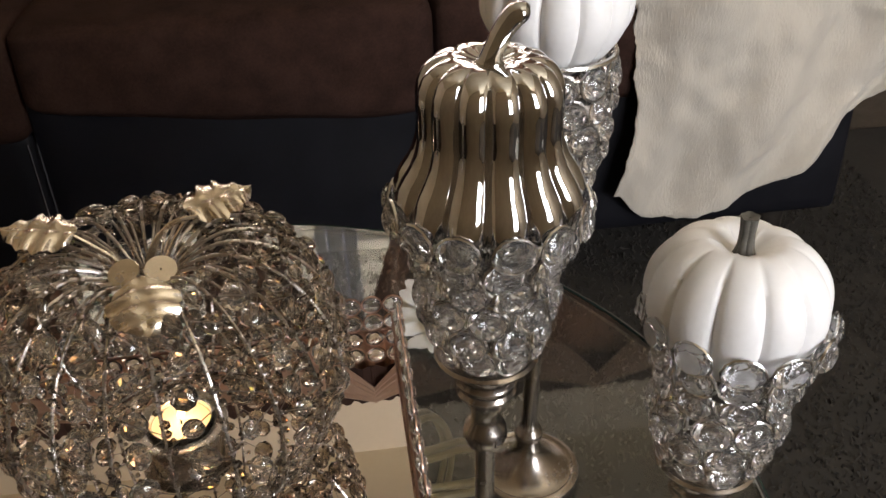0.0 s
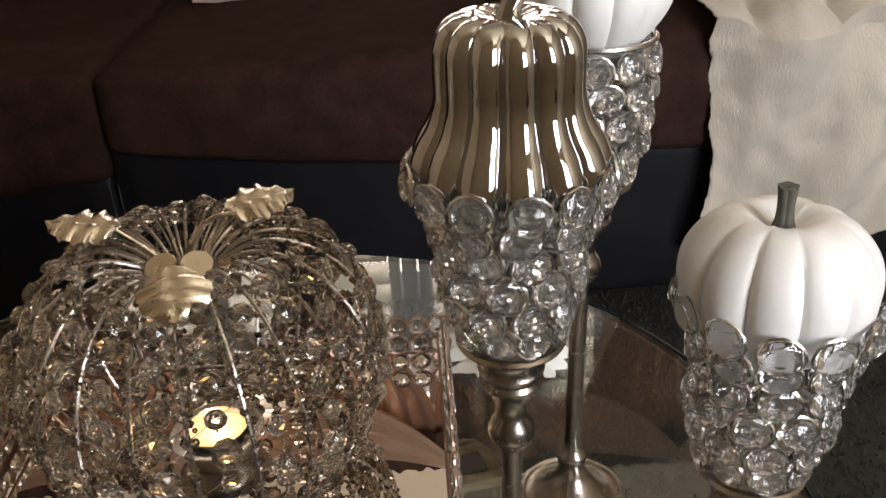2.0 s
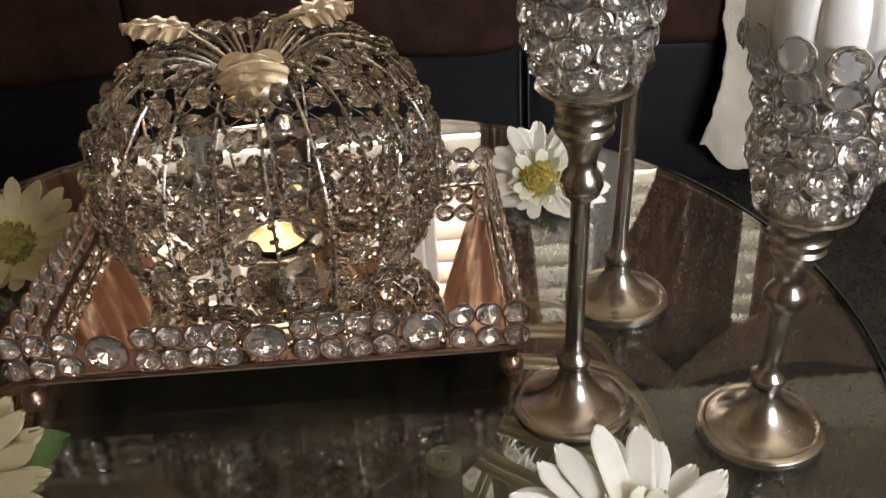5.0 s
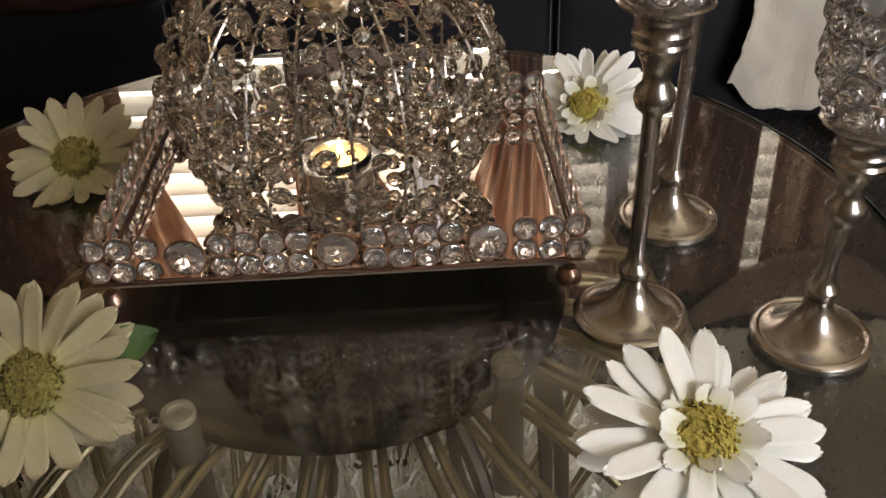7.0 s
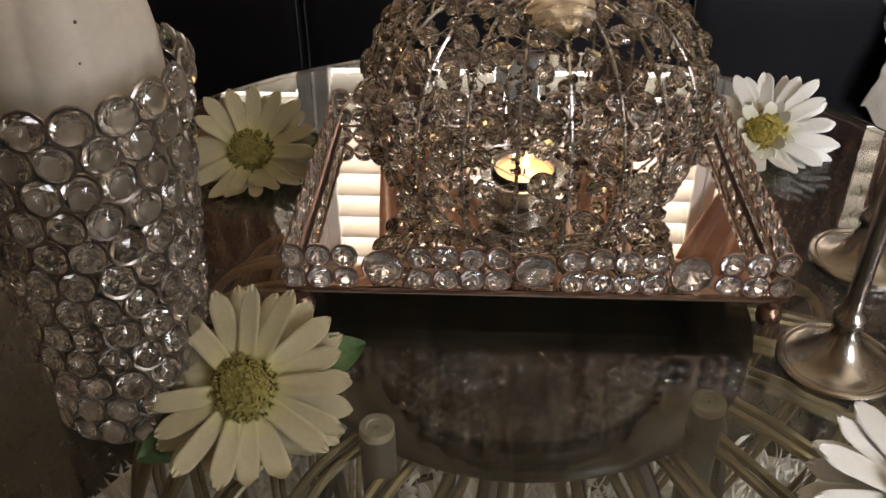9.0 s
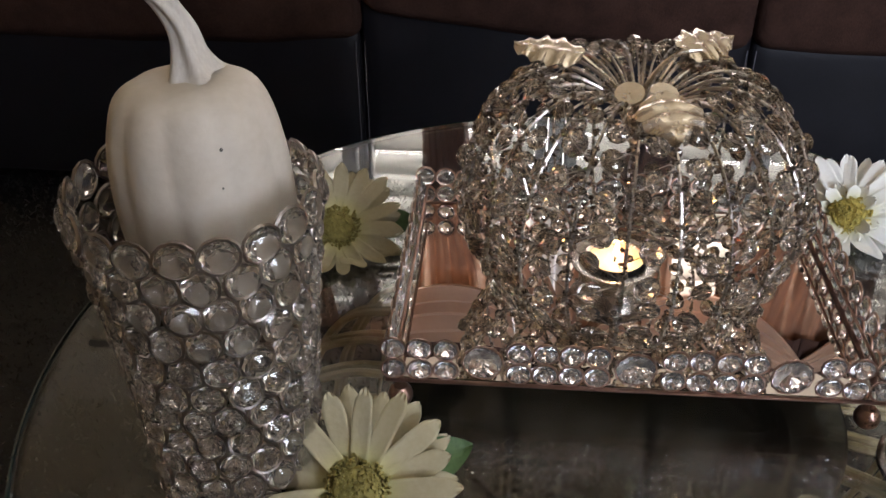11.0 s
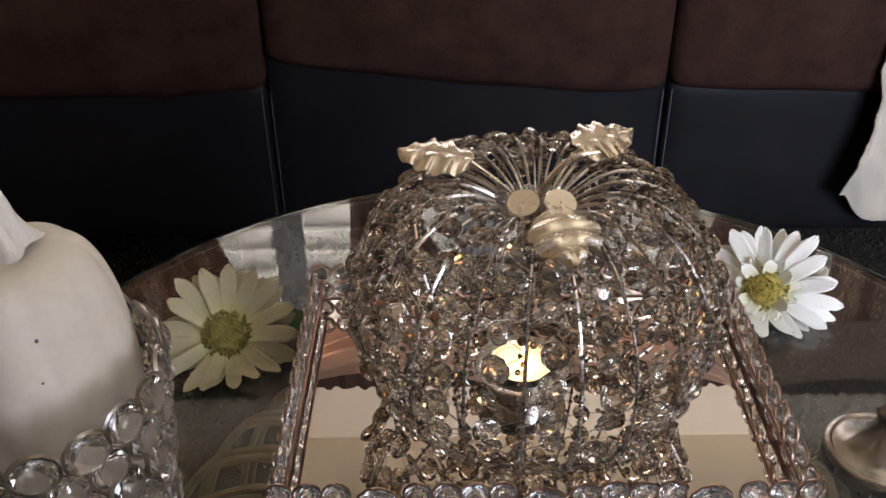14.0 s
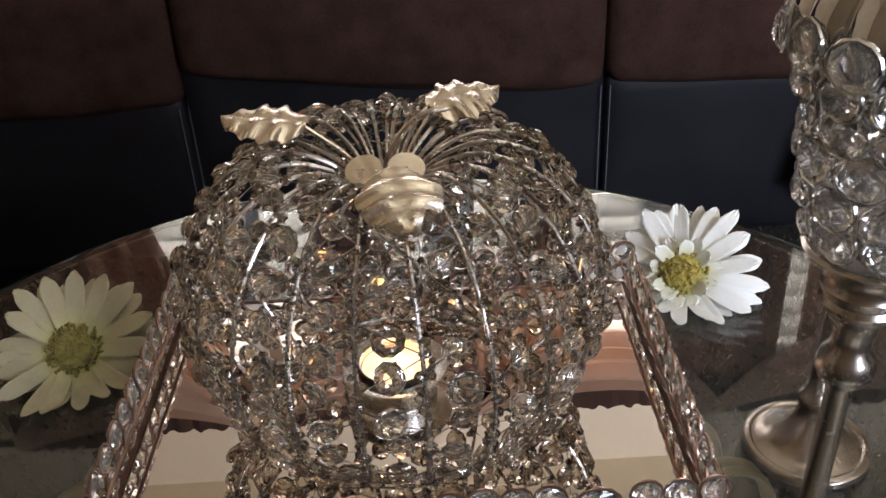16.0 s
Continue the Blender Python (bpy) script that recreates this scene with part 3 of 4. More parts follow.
pillow("throw_pillow", pose(-0.02, 1.22, 0.67, -22, 4, 3), 0.4, 0.36, 0.14, PINK, "blush pink pillow leaning on the sofa's back")
pillow("fur_pillow", pose(0.55, 1.12, 0.66, -28, -6, -4), 0.42, 0.36, 0.15, FUR, "white fur pillow on the brown seat cushion")
pillow("throw_pillow", pose(0.83, 1.02, 0.65, -30, 12, -12), 0.36, 0.34, 0.13, PINK, "blush pink pillow beside the white fur throw")

# ---- the glass table ----
TC = (-0.007, 0.05)  # its middle
table = thing("coffee_table", pose(*TC, 0), "round glass coffee table on a base of curved brass tubes", "table")
part("tabletop", Shape().lathe([(0.0005, 0.44), (0.3525, 0.44), (0.355, 0.4425), (0.355, 0.4475), (0.3525, 0.45), (0.0005, 0.45)], 128), GLASS, table, "clear round glass top").visible_shadow = False
part("edge_band", Shape().lathe([(0.3555, 0.4405), (0.357, 0.441), (0.357, 0.449), (0.3555, 0.4495)], 128), EDGE, table, "dark polished glass edge")
part("centre_plate", Shape().lathe([(0.0005, 0.415), (0.1445, 0.415), (0.146, 0.4165), (0.146, 0.4195), (0.1445, 0.421), (0.0005, 0.421)], 72), SMOKED, table, "smoked glass disc")
tube_pair = []
for side in (-0.0042, 0.0042):
    line = curve_points([(0.136, side, 0.409), (0.18, side - 0.002, 0.402), (0.23, side + 0.008, 0.37), (0.265, side + 0.03, 0.27), (0.24, side + 0.06, 0.13), (0.2, side + 0.08, 0.016)], 22)
    tube_pair.append(Shape().tube(line, 0.003, 8).mesh("tube", BRASS))
lower = Shape().tube(curve_points([(0.1, 0, 0.385), (0.14, -0.005, 0.33), (0.15, -0.015, 0.22), (0.15, -0.025, 0.1), (0.18, -0.03, 0.016)], 18), 0.006, 7).mesh("strut", DARK_METAL)
for k in range(30):
    for d in tube_pair:
        piece("tube", d, table, pose(0, 0, 0, 0, 0, 360 / 30 * k + 4))
    if k % 4 == 1:
        piece("strut", lower, table, pose(0, 0, 0, 0, 0, 360 / 30 * k + 10))
part("upper_ring", Shape().tube([(0.11 * math.cos(math.tau * i / 48), 0.11 * math.sin(math.tau * i / 48), 0.394) for i in range(48)], 0.008, 8, closed=True), DARK_METAL, table)
part("lower_ring", Shape().tube([(0.21 * math.cos(math.tau * i / 48), 0.21 * math.sin(math.tau * i / 48), 0.02) for i in range(48)], 0.008, 8, closed=True), DARK_METAL, table)
for x, y in ((-0.076, -0.131), (0.099, -0.106), (0.01, 0.125)):
    part("support_post", Shape().lathe([(0.001, 0.34), (0.0092, 0.341), (0.0095, 0.343), (0.0095, 0.432), (0.009, 0.434), (0.001, 0.434)], 24, pose(x, y, 0)), POST, table, "thick grey-brown post")
    part("pad", Shape().lathe([(0.0088, 0.4342), (0.0092, 0.436), (0.0092, 0.4385), (0.0088, 0.4397), (0.0055, 0.4397), (0.005, 0.4385), (0.001, 0.4385)], 24, pose(x, y, 0)), PAD, table, "pale round pad")

LINER = material("frosted_glass", (0.97, 0.97, 0.96), 0.05, transmission=1.0, ior=1.06)

# ---- mirrored tray ----
TW, TD = 0.1385, 0.1  # half sizes between the corner stones
tray = thing("mirror_tray", pose(0, 0.1, TOP), "mirrored rose-gold tray rimmed with round crystals", "tray")
part("mirror", Shape().box(-TW + 0.002, TW - 0.002, -TD + 0.002, TD - 0.002, 0.0185, 0.0215), MIRROR, tray, "polished mirror floor", smooth=False)
part("base_frame", Shape().box(-TW - 0.004, TW + 0.004, -TD - 0.002, -TD + 0.001, 0.02, 0.0217, bevel=0.0005).box(-TW - 0.004, TW + 0.004, TD - 0.001, TD + 0.002, 0.02, 0.0217, bevel=0.0005)
     .box(-TW - 0.004, -TW + 0.001, -TD + 0.001, TD - 0.001, 0.02, 0.0216).box(TW - 0.001, TW + 0.004, -TD + 0.001, TD - 0.001, 0.02, 0.0216), COPPER_DARK, tray)
part("bottom_plate", Shape().box(-TW + 0.004, TW - 0.004, -TD + 0.006, TD - 0.006, 0.0135, 0.0183), BOARD, tray, smooth=False)
for sx in (-1, 1):
    for sy in (-1, 1):
        part("foot", Shape().lathe([(0.0005, 0.0), (0.004, 0.0004), (0.0068, 0.0035), (0.0074, 0.007), (0.0066, 0.0105), (0.004, 0.0135), (0.0005, 0.0138)], 16, pose(sx * (TW - 0.004), sy * (TD - 0.003), 0)), COPPER, tray)
small = crystal_mesh("crystal", CRYSTAL, 0.0068, 0.0068, 10)
large = crystal_mesh("large_crystal", CRYSTAL, 0.0112, 0.009, 12)
hoops = Shape()
LOW, HIGH = 0.0292, 0.044


def stone(p, out, big=False):
    tilt = Vector(out) + Vector((rng.uniform(-0.06, 0.06), rng.uniform(-0.06, 0.06), rng.uniform(-0.05, 0.05)))
    m = facing(p, tilt)
    piece("large_crystal" if big else "crystal", large if big else small, tray, m @ pose(0, 0, 0, 0, 0, rng.uniform(0, 36)))
    ring_on(hoops, m, 0.0118 if big else 0.0073, 0.0007)


for sy in (-1, 1):
    for bx in (-0.0862, 0.0, 0.0862):
        stone((bx, sy * TD, 0.0362), (0, sy, 0), True)
    for x in (-0.1375, -0.1225, -0.1075, -0.0655, -0.0507, -0.036, -0.0213, 0.0213, 0.036, 0.0507, 0.0655, 0.1075, 0.1225, 0.1375):
        for z in (LOW, HIGH):
            stone((x, sy * TD, z + rng.uniform(-0.0006, 0.0006)), (0, sy, 0))
for sx in (-1, 1):
    for k in range(12):
        for z in (LOW, HIGH):
            stone((sx * (TW + 0.002), -TD + 0.008 + k * 0.0162, z + rng.uniform(-0.0006, 0.0006)), (sx, 0, 0))
part("hoop_wire", hoops, COPPER, tray, "rose-gold wire hoops", kind="stuff")
for sx in (-1, 1):
    part("gallery_rail", Shape().tube([(sx * (TW - 0.0025), -TD, 0.0366), (sx * (TW - 0.0025), TD, 0.0366)], 0.001, 6), COPPER, tray)

# ---- crystal wire pumpkin ----
PZ = TOP + 0.0216
basket = thing("crystal_pumpkin", pose(0, 0.104, PZ), "beaded crystal pumpkin of bent silver wire on the tray", "pumpkin")
RIBS = 22
RIB = curve_points([(0.006, 0, 0.108), (0.012, 0, 0.126), (0.025, 0, 0.139), (0.047, 0, 0.146), (0.073, 0, 0.137), (0.0935, 0, 0.114), (0.1035, 0, 0.082), (0.101, 0, 0.05), (0.088, 0, 0.021), (0.068, 0, 0.0035)], 40)
rib_mesh = Shape().tube(RIB, 0.00105, 7).mesh("rib", RIBWIRE)
for k in range(RIBS):
    piece("rib", rib_mesh, basket, pose(0, 0, 0.0003, 0, 0, 360 * k / RIBS + rng.uniform(-1.2, 1.2)) @ Matrix.Diagonal((1.004, 1.0, 1.0, 1.0)))
short = Shape().tube(RIB[:17], 0.0007, 6).mesh("top_wire", RIBWIRE)
for k in range(RIBS):
    piece("top_wire", short, basket, pose(0, 0, -0.0012, 0, 0, 360 * (k + 0.5) / RIBS + rng.uniform(-2.5, 2.5)) @ Matrix.Diagonal((0.98, 1.0, 0.995, 1.0)))
part("foot_ring", Shape().tube([(0.068 * math.cos(math.tau * i / 60), 0.068 * math.sin(math.tau * i / 60), 0.0022) for i in range(60)], 0.0009, 5, closed=True), SILVER, basket)
bead = crystal_mesh("crystal", CRYSTAL_SMOKY, 0.0076, 0.0085, 9, True)
wraps, chips = Shape(), Shape()
along = [0.0]
for a, b in zip(RIB, RIB[1:]):
    along.append(along[-1] + (b - a).length)


def on_rib(s):
    for i in range(len(RIB) - 1):
        if along[i + 1] >= s:
            t = (s - along[i]) / (along[i + 1] - along[i])
            d = (RIB[i + 1] - RIB[i]).normalized()
            return RIB[i].lerp(RIB[i + 1], t), Vector((-d.z, 0, d.x)) * -1
    return RIB[-1], Vector((0, 0, -1))


ROWS_S = [0.058 + 0.0186 * i for i in range(11)]
for j, s0 in enumerate(ROWS_S):
    for k in range(RIBS):
        s = s0 + rng.uniform(-0.0045, 0.0045) + (0.0037 if k % 2 else -0.0037)
        p, n = on_rib(min(s, along[-1] - 0.004))
        if n.x * p.x < 0 and n.z < 0.2:
            n = -n
        turn = Matrix.Rotation(math.tau * (k + 0.5 + rng.uniform(-0.1, 0.1)) / RIBS, 4, "Z")
        gap = p.x * math.tau / RIBS
        size = min(1.0, gap / 0.019) * rng.uniform(0.72, 1.08)
        out = turn @ (n + Vector((rng.uniform(-0.4, 0.4), rng.uniform(-0.5, 0.5), rng.uniform(-0.4, 0.4))))
        centre = turn @ (p + n * rng.uniform(-0.0015, 0.0025))
        piece("crystal", bead, basket, facing(centre, out, stretch=(size, size, size)))
        near, far = on_rib(max(s - 0.0075, 0.05))[0], on_rib(min(s + 0.0075, along[-1] - 0.002))[0]
        if (j + k) % 2:
            near, far = far, near
        left = Matrix.Rotation(math.tau * k / RIBS, 4, "Z") @ near
        right = Matrix.Rotation(math.tau * (k + 1) / RIBS, 4, "Z") @ far
        wraps.tube([left, centre, right], 0.0003, 4)
        ring_on(wraps, facing(left, Vector((-0.3 * left.x, -0.3 * left.y, 0.1))), 0.002, 0.0006, 6, 3)
        # small glass chip threaded beside the rib on either hand
        for q, low, high in ((left, 0.1, 0.3),):
            c = q.lerp(centre, rng.uniform(low, high)) + Vector((0, 0, rng.uniform(-0.003, 0.003)))
            mm = facing(c, out)
            r = rng.uniform(0.0016, 0.0024)
            chips.lathe([(0.0002, -r), (r * 0.8, -r * 0.5), (r, 0.0), (r * 0.8, r * 0.5), (0.0002, r)], 6, mm)
for k in range(RIBS):
    # knobbly glass chips bound along each rib
    turn = Matrix.Rotation(math.tau * k / RIBS, 4, "Z")
    s = 0.05
    while s < along[-1] - 0.004:
        p, n = on_rib(s)
        if n.x * p.x < 0 and n.z < 0.2:
            n = -n
        c = turn @ (p + n * rng.uniform(-0.001, 0.0014) + Vector((0, rng.choice((-1, 1)) * rng.uniform(0.0008, 0.0026), 0)))
        r = rng.uniform(0.0015, 0.0027)
        chips.lathe([(0.0002, -r), (r * 0.8, -r * 0.5), (r, 0.0), (r * 0.7, r * 0.6), (0.0002, r)], 6, facing(c, turn @ n + Vector((rng.uniform(-0.8, 0.8), rng.uniform(-0.8, 0.8), rng.uniform(-0.8, 0.8)))))
        ring_on(wraps, facing(turn @ p, turn @ Vector((-n.z, 0, n.x))), 0.0016, 0.0004, 7, 3)
        s += rng.uniform(0.005, 0.0095)
part("binding_wire", wraps, WIRE, basket, kind="stuff")
part("threaded_chip", chips, CRYSTAL_SMOKY, basket, kind="stuff", smooth=False)


def metal_leaf(length, width, lobes):
    """A pressed metal leaf along +x: scalloped edge, ridges running from the midrib to each scallop, drooping sides."""
    s = Shape()
    for lift in (0.0, -0.0006):
        rows = []
        for i in range(73):
            u = i / 72
            w = width / 2 * max(math.sin(math.pi * (0.04 + 0.96 * u) ** 0.78), 0.02) ** 0.75 * (0.8 + 0.2 * abs(math.sin(lobes * math.pi * u + 0.4)) ** 0.5)
            row = []
            for j in range(17):
                v = j / 8 - 1
                ridge = 0.0012 * abs(v) ** 0.6 * math.cos(math.tau * (lobes * u + 0.4 / math.pi + 0.25))
                fold = -0.0011 * math.exp(-(v * 5) ** 2)
                row.append((length * (u + 0.13 * abs(v) * (1 - u) * (0.3 + u)), v * w, lift - ridge + fold - 0.0042 * v * v - 0.006 * (u - 0.35) ** 2))
            rows.append(row)
        s.grid(rows if lift == 0 else [r[::-1] for r in rows])
    return s


part("hub", Shape().lathe([(0.0005, 0.106), (0.007, 0.107), (0.0085, 0.11), (0.007, 0.113), (0.0005, 0.114)], 20), CHAMPAGNE, basket)
for x, y in ((-0.009, -0.014), (0.0105, -0.014)):
    part("leaf_disc", Shape().lathe([(0.0005, -0.0006), (0.0085, -0.0004), (0.009, 0.0004), (0.0085, 0.001), (0.0005, 0.0008)], 20, pose(x, y, 0.142, 24, 10 if x > 0 else -10, 0)), CHAMPAGNE, basket, "flat gold disc")
LEAF = metal_leaf(0.042, 0.03, 4)
for m, stalk in ((pose(-0.034, 0.008, 0.159, -8, -6, 171), [(-0.004, 0, 0.114), (-0.014, 0.003, 0.138), (-0.036, 0.008, 0.1555)]),
                 (pose(0.021, 0.026, 0.157, 14, -2, 28), [(0.003, 0.003, 0.114), (0.01, 0.012, 0.136), (0.022, 0.026, 0.1505)]),
                 (pose(0.005, -0.04, 0.157, 0, 17, -78), [(0, -0.003, 0.114), (0.001, -0.014, 0.136), (0.005, -0.041, 0.153)])):
    part("metal_leaf", LEAF, CHAMPAGNE, basket, "pressed gold metal leaf", angle=60).matrix_basis = m @ Matrix.Diagonal((0.9, 1.25, 1, 1) if m.translation.y < 0 else (1, 1.1, 1, 1))
    part("leaf_stalk", Shape().tube(curve_points(stalk, 10), 0.001, 6), CHAMPAGNE, basket)
part("stem", Shape().tube(curve_points([(0, 0, 0.11), (-0.0005, 0.0, 0.13), (0.006, 0.001, 0.148), (0.018, 0.003, 0.16), (0.032, 0.005, 0.162)], 16), [0.0028 - 0.0001 * i for i in range(17)], 8), CHAMPAGNE, basket, "curved gold stem")

# tea light on the tray inside the wire pumpkin
light = thing("tea_light", pose(-0.004, 0.108, PZ), "lit white tea light in its aluminium cup", "candle")
part("holder", Shape().lathe([(0.0005, 0.0002), (0.0212, 0.0002), (0.0218, 0.001), (0.0218, 0.0135), (0.0225, 0.0146), (0.0285, 0.0152), (0.0292, 0.016), (0.0284, 0.0167), (0.0222, 0.0163), (0.0208, 0.0155), (0.0207, 0.003), (0.0005, 0.003)], 44), SILVER, light, "silver candle cup with a flat rim")
part("cup", Shape().lathe([(0.0005, 0.0036), (0.0188, 0.0036), (0.019, 0.0045), (0.0193, 0.0185), (0.0198, 0.0192), (0.0192, 0.0194), (0.0187, 0.0186), (0.0184, 0.006), (0.0005, 0.006)], 40), TIN, light)
part("wax", Shape().lathe([(0.0182, 0.0062), (0.0182, 0.0158), (0.017, 0.0153), (0.008, 0.0147), (0.0005, 0.0146)], 36), WAX, light)
part("wick", Shape().tube([(0, 0, 0.014), (0.0003, 0, 0.018), (0.001, 0.0003, 0.0205)], 0.0007, 6), WICK, light)
part("flame", Shape().lathe([(0.0003, 0.0185), (0.0019, 0.0205), (0.0024, 0.0225), (0.0017, 0.0255), (0.0008, 0.0285), (0.0001, 0.0305)], 12, pose(0.001, 0.0003, 0)), FLAME, light).visible_shadow = False
glow = bpy.data.lights.new("flame_glow", "POINT")
glow.energy, glow.color, glow.shadow_soft_size = 0.035, (1.0, 0.55, 0.22), 0.0025
new("flame_glow", glow).location = (-0.003, 0.1083, PZ + 0.0255)


# ---- crystal candle holders ----
CUP = [(0.0165, 0.0), (0.0245, 0.013), (0.0272, 0.03), (0.0275, 0.045), (0.0298, 0.06), (0.035, 0.072), (0.0395, 0.082)]
oval = crystal_mesh("crystal", CRYSTAL, 0.0071, 0.0085, 9)


def bead_wall(parent, profile, heights, counts, size, wire=0.0006, squeeze=1.0, gem=None):
    """Rows of ringed crystals round a turned form, each row shifted by half a stone."""
    hoop = Shape()
    for j, z in enumerate(heights):
        r, r2 = profile_at(profile, z), profile_at(profile, z + 0.004)
        n = counts[j]
        for i in range(n):
            a = math.tau * (i + 0.5 * (j % 2)) / n + rng.uniform(-0.03, 0.03)
            out = Vector((math.cos(a), math.sin(a), 0.08 - (r2 - r) / 0.004 * 0.3))
            jit = Vector((rng.uniform(-0.09, 0.09), rng.uniform(-0.09, 0.09), rng.uniform(-0.09, 0.09)))
            p = Vector((r * math.cos(a), r * math.sin(a), z + rng.uniform(-0.0007, 0.0007)))
            wide = min(1.1, math.tau * r / n / (2 * 0.0075) * 0.96) * size
            m = facing(p, out.normalized() + jit, stretch=(wide, squeeze * size, size))
            piece("crystal", gem or oval, parent, m @ pose(0, 0, 0, 0, 0, rng.uniform(0, 36)))
            ring_on(hoop, m, 0.0076, wire)
    part("hoop_wire", hoop, WIRE if gem else SILVER, parent, kind="stuff")


CUP_LOW = [(0.0165, 0.0), (0.0245, 0.013), (0.0272, 0.03), (0.0278, 0.045), (0.031, 0.056), (0.0362, 0.066), (0.0392, 0.073)]
CUP_PLAIN = [(0.0165, 0.0), (0.0245, 0.013), (0.0272, 0.03), (0.028, 0.045), (0.0288, 0.06), (0.0288, 0.074)]


def holder(x, y, cup_z, lean, label, counts, spin, cup=CUP):
    """Nickel stand with turned foot and socket, and a goblet of ringed crystals."""
    ob = thing("candle_holder", pose(x, y, TOP), label, "candle holder", "crystal candle holders")
    part("base", Shape().lathe([(0.0005, 0.0), (0.0305, 0.0), (0.0318, 0.0012), (0.0318, 0.0045), (0.0305, 0.006), (0.0285, 0.0064), (0.0272, 0.0054), (0.0255, 0.0056), (0.02, 0.009), (0.0135, 0.0142), (0.009, 0.0205), (0.0072, 0.0265), (0.0069, 0.029)], 56), NICKEL, ob)
    h = cup_z - TOP - 0.029
    s = Shape().lathe([(0.0069, 0.0), (0.0084, 0.002), (0.0088, 0.0045), (0.0084, 0.007), (0.0062, 0.009), (0.0056, 0.0115), (0.0049, 0.0135), (0.0047, 0.02), (0.0047, h - 0.058),
                       (0.006, h - 0.056), (0.0088, h - 0.0535), (0.0104, h - 0.0485), (0.0092, h - 0.0435), (0.0068, h - 0.0405), (0.0066, h - 0.036), (0.0078, h - 0.031), (0.0106, h - 0.0255),
                       (0.0132, h - 0.0225), (0.0138, h - 0.0205), (0.0128, h - 0.0185), (0.0136, h - 0.0165), (0.0142, h - 0.0145), (0.0132, h - 0.0128), (0.0136, h - 0.009),
                       (0.0146, h - 0.006), (0.0192, h - 0.003), (0.0222, h - 0.0015), (0.0228, h - 0.0003), (0.0215, h + 0.0008), (0.0005, h + 0.0008)], 36)
    d = s.mesh("stem", NICKEL)
    stem = new("stem", d)
    stem.parent = ob
    stem.matrix_basis = pose(0, 0, 0.029, lean[1], lean[0], spin)
    goblet = new("goblet", Shape().lathe([(0.0165, 0.002), (0.017, 0.0035), (0.0165, 0.0045)], 24).mesh("goblet", SILVER))
    goblet.parent = ob
    goblet.matrix_basis = stem.matrix_basis @ pose(0, 0, h + 0.001)
    bead_wall(goblet, cup, [0.0085 + (0.0125 if cup is CUP_LOW else 0.0134) * k for k in range(len(counts))], counts, 1.0, 0.0006)
    if cup is CUP_PLAIN:
        part("rim", Shape().tube([(0.0288 * math.cos(math.tau * k / 40), 0.0288 * math.sin(math.tau * k / 40), 0.0715) for k in range(40)], 0.0013, 6, closed=True), SILVER, goblet)
    liner = Shape().lathe([(max(r - 0.0078, 0.001), z) for r, z in cup[:-1]], 32)
    part("liner", liner, LINER, goblet, "thin frosted glass liner")
    return ob, ob.matrix_world @ goblet.matrix_basis


h1, h1_cup = holder(0.1635, -0.031, 0.634, (1.0, 0.0), "tall crystal goblet candle holder carrying the mercury gourd", (9, 10, 10, 10, 11, 13), 10, CUP_LOW)
h2, h2_cup = holder(0.256, -0.058, 0.58, (2.9, 0.5), "short crystal goblet candle holder carrying a white pumpkin", (9, 10, 10, 10, 11, 12), 25)
h3, h3_cup = holder(0.2085, 0.067, 0.657, (1.8, 0.0), "tallest crystal goblet candle holder carrying a white pumpkin", (9, 10, 10, 10, 11), 3, CUP_PLAIN)


def ribbed(n, depth, sharp=0.7):
    return lambda a, z: 1 - depth * (1 - abs(math.sin(n * a / 2)) ** sharp)


gourd = thing("glass_gourd", h1_cup @ pose(0, 0, 0.045, 0, 0, 0), "ribbed silver mercury glass gourd in a crystal goblet", "gourd")
part("body", Shape().lathe([(p.x, p.z) for p in curve_points([(0.001, 0, 0.0), (0.016, 0, 0.001), (0.0265, 0, 0.009), (0.0345, 0, 0.02), (0.038, 0, 0.03), (0.0355, 0, 0.0395), (0.0305, 0, 0.048), (0.0278, 0, 0.057), (0.0276, 0, 0.067), (0.027, 0, 0.0765), (0.0225, 0, 0.0838), (0.014, 0, 0.0865), (0.006, 0, 0.085), (0.001, 0, 0.0835)], 52)],
                   13 * 12, None, ribbed(13, 0.13, 0.7)), MERCURY, gourd, angle=80)
part("stem", Shape().tube(curve_points([(0, 0, 0.083), (0.0005, -0.001, 0.088), (0.004, -0.002, 0.096), (0.0085, -0.003, 0.1015), (0.0125, -0.004, 0.1)], 18),
                          [0.0072, 0.0058, 0.005, 0.0045, 0.0042, 0.004, 0.0039, 0.0039, 0.0039, 0.004, 0.0041, 0.0042, 0.0043, 0.0044, 0.0045, 0.0045, 0.0042, 0.003, 0.0012], 14), MERCURY, gourd)


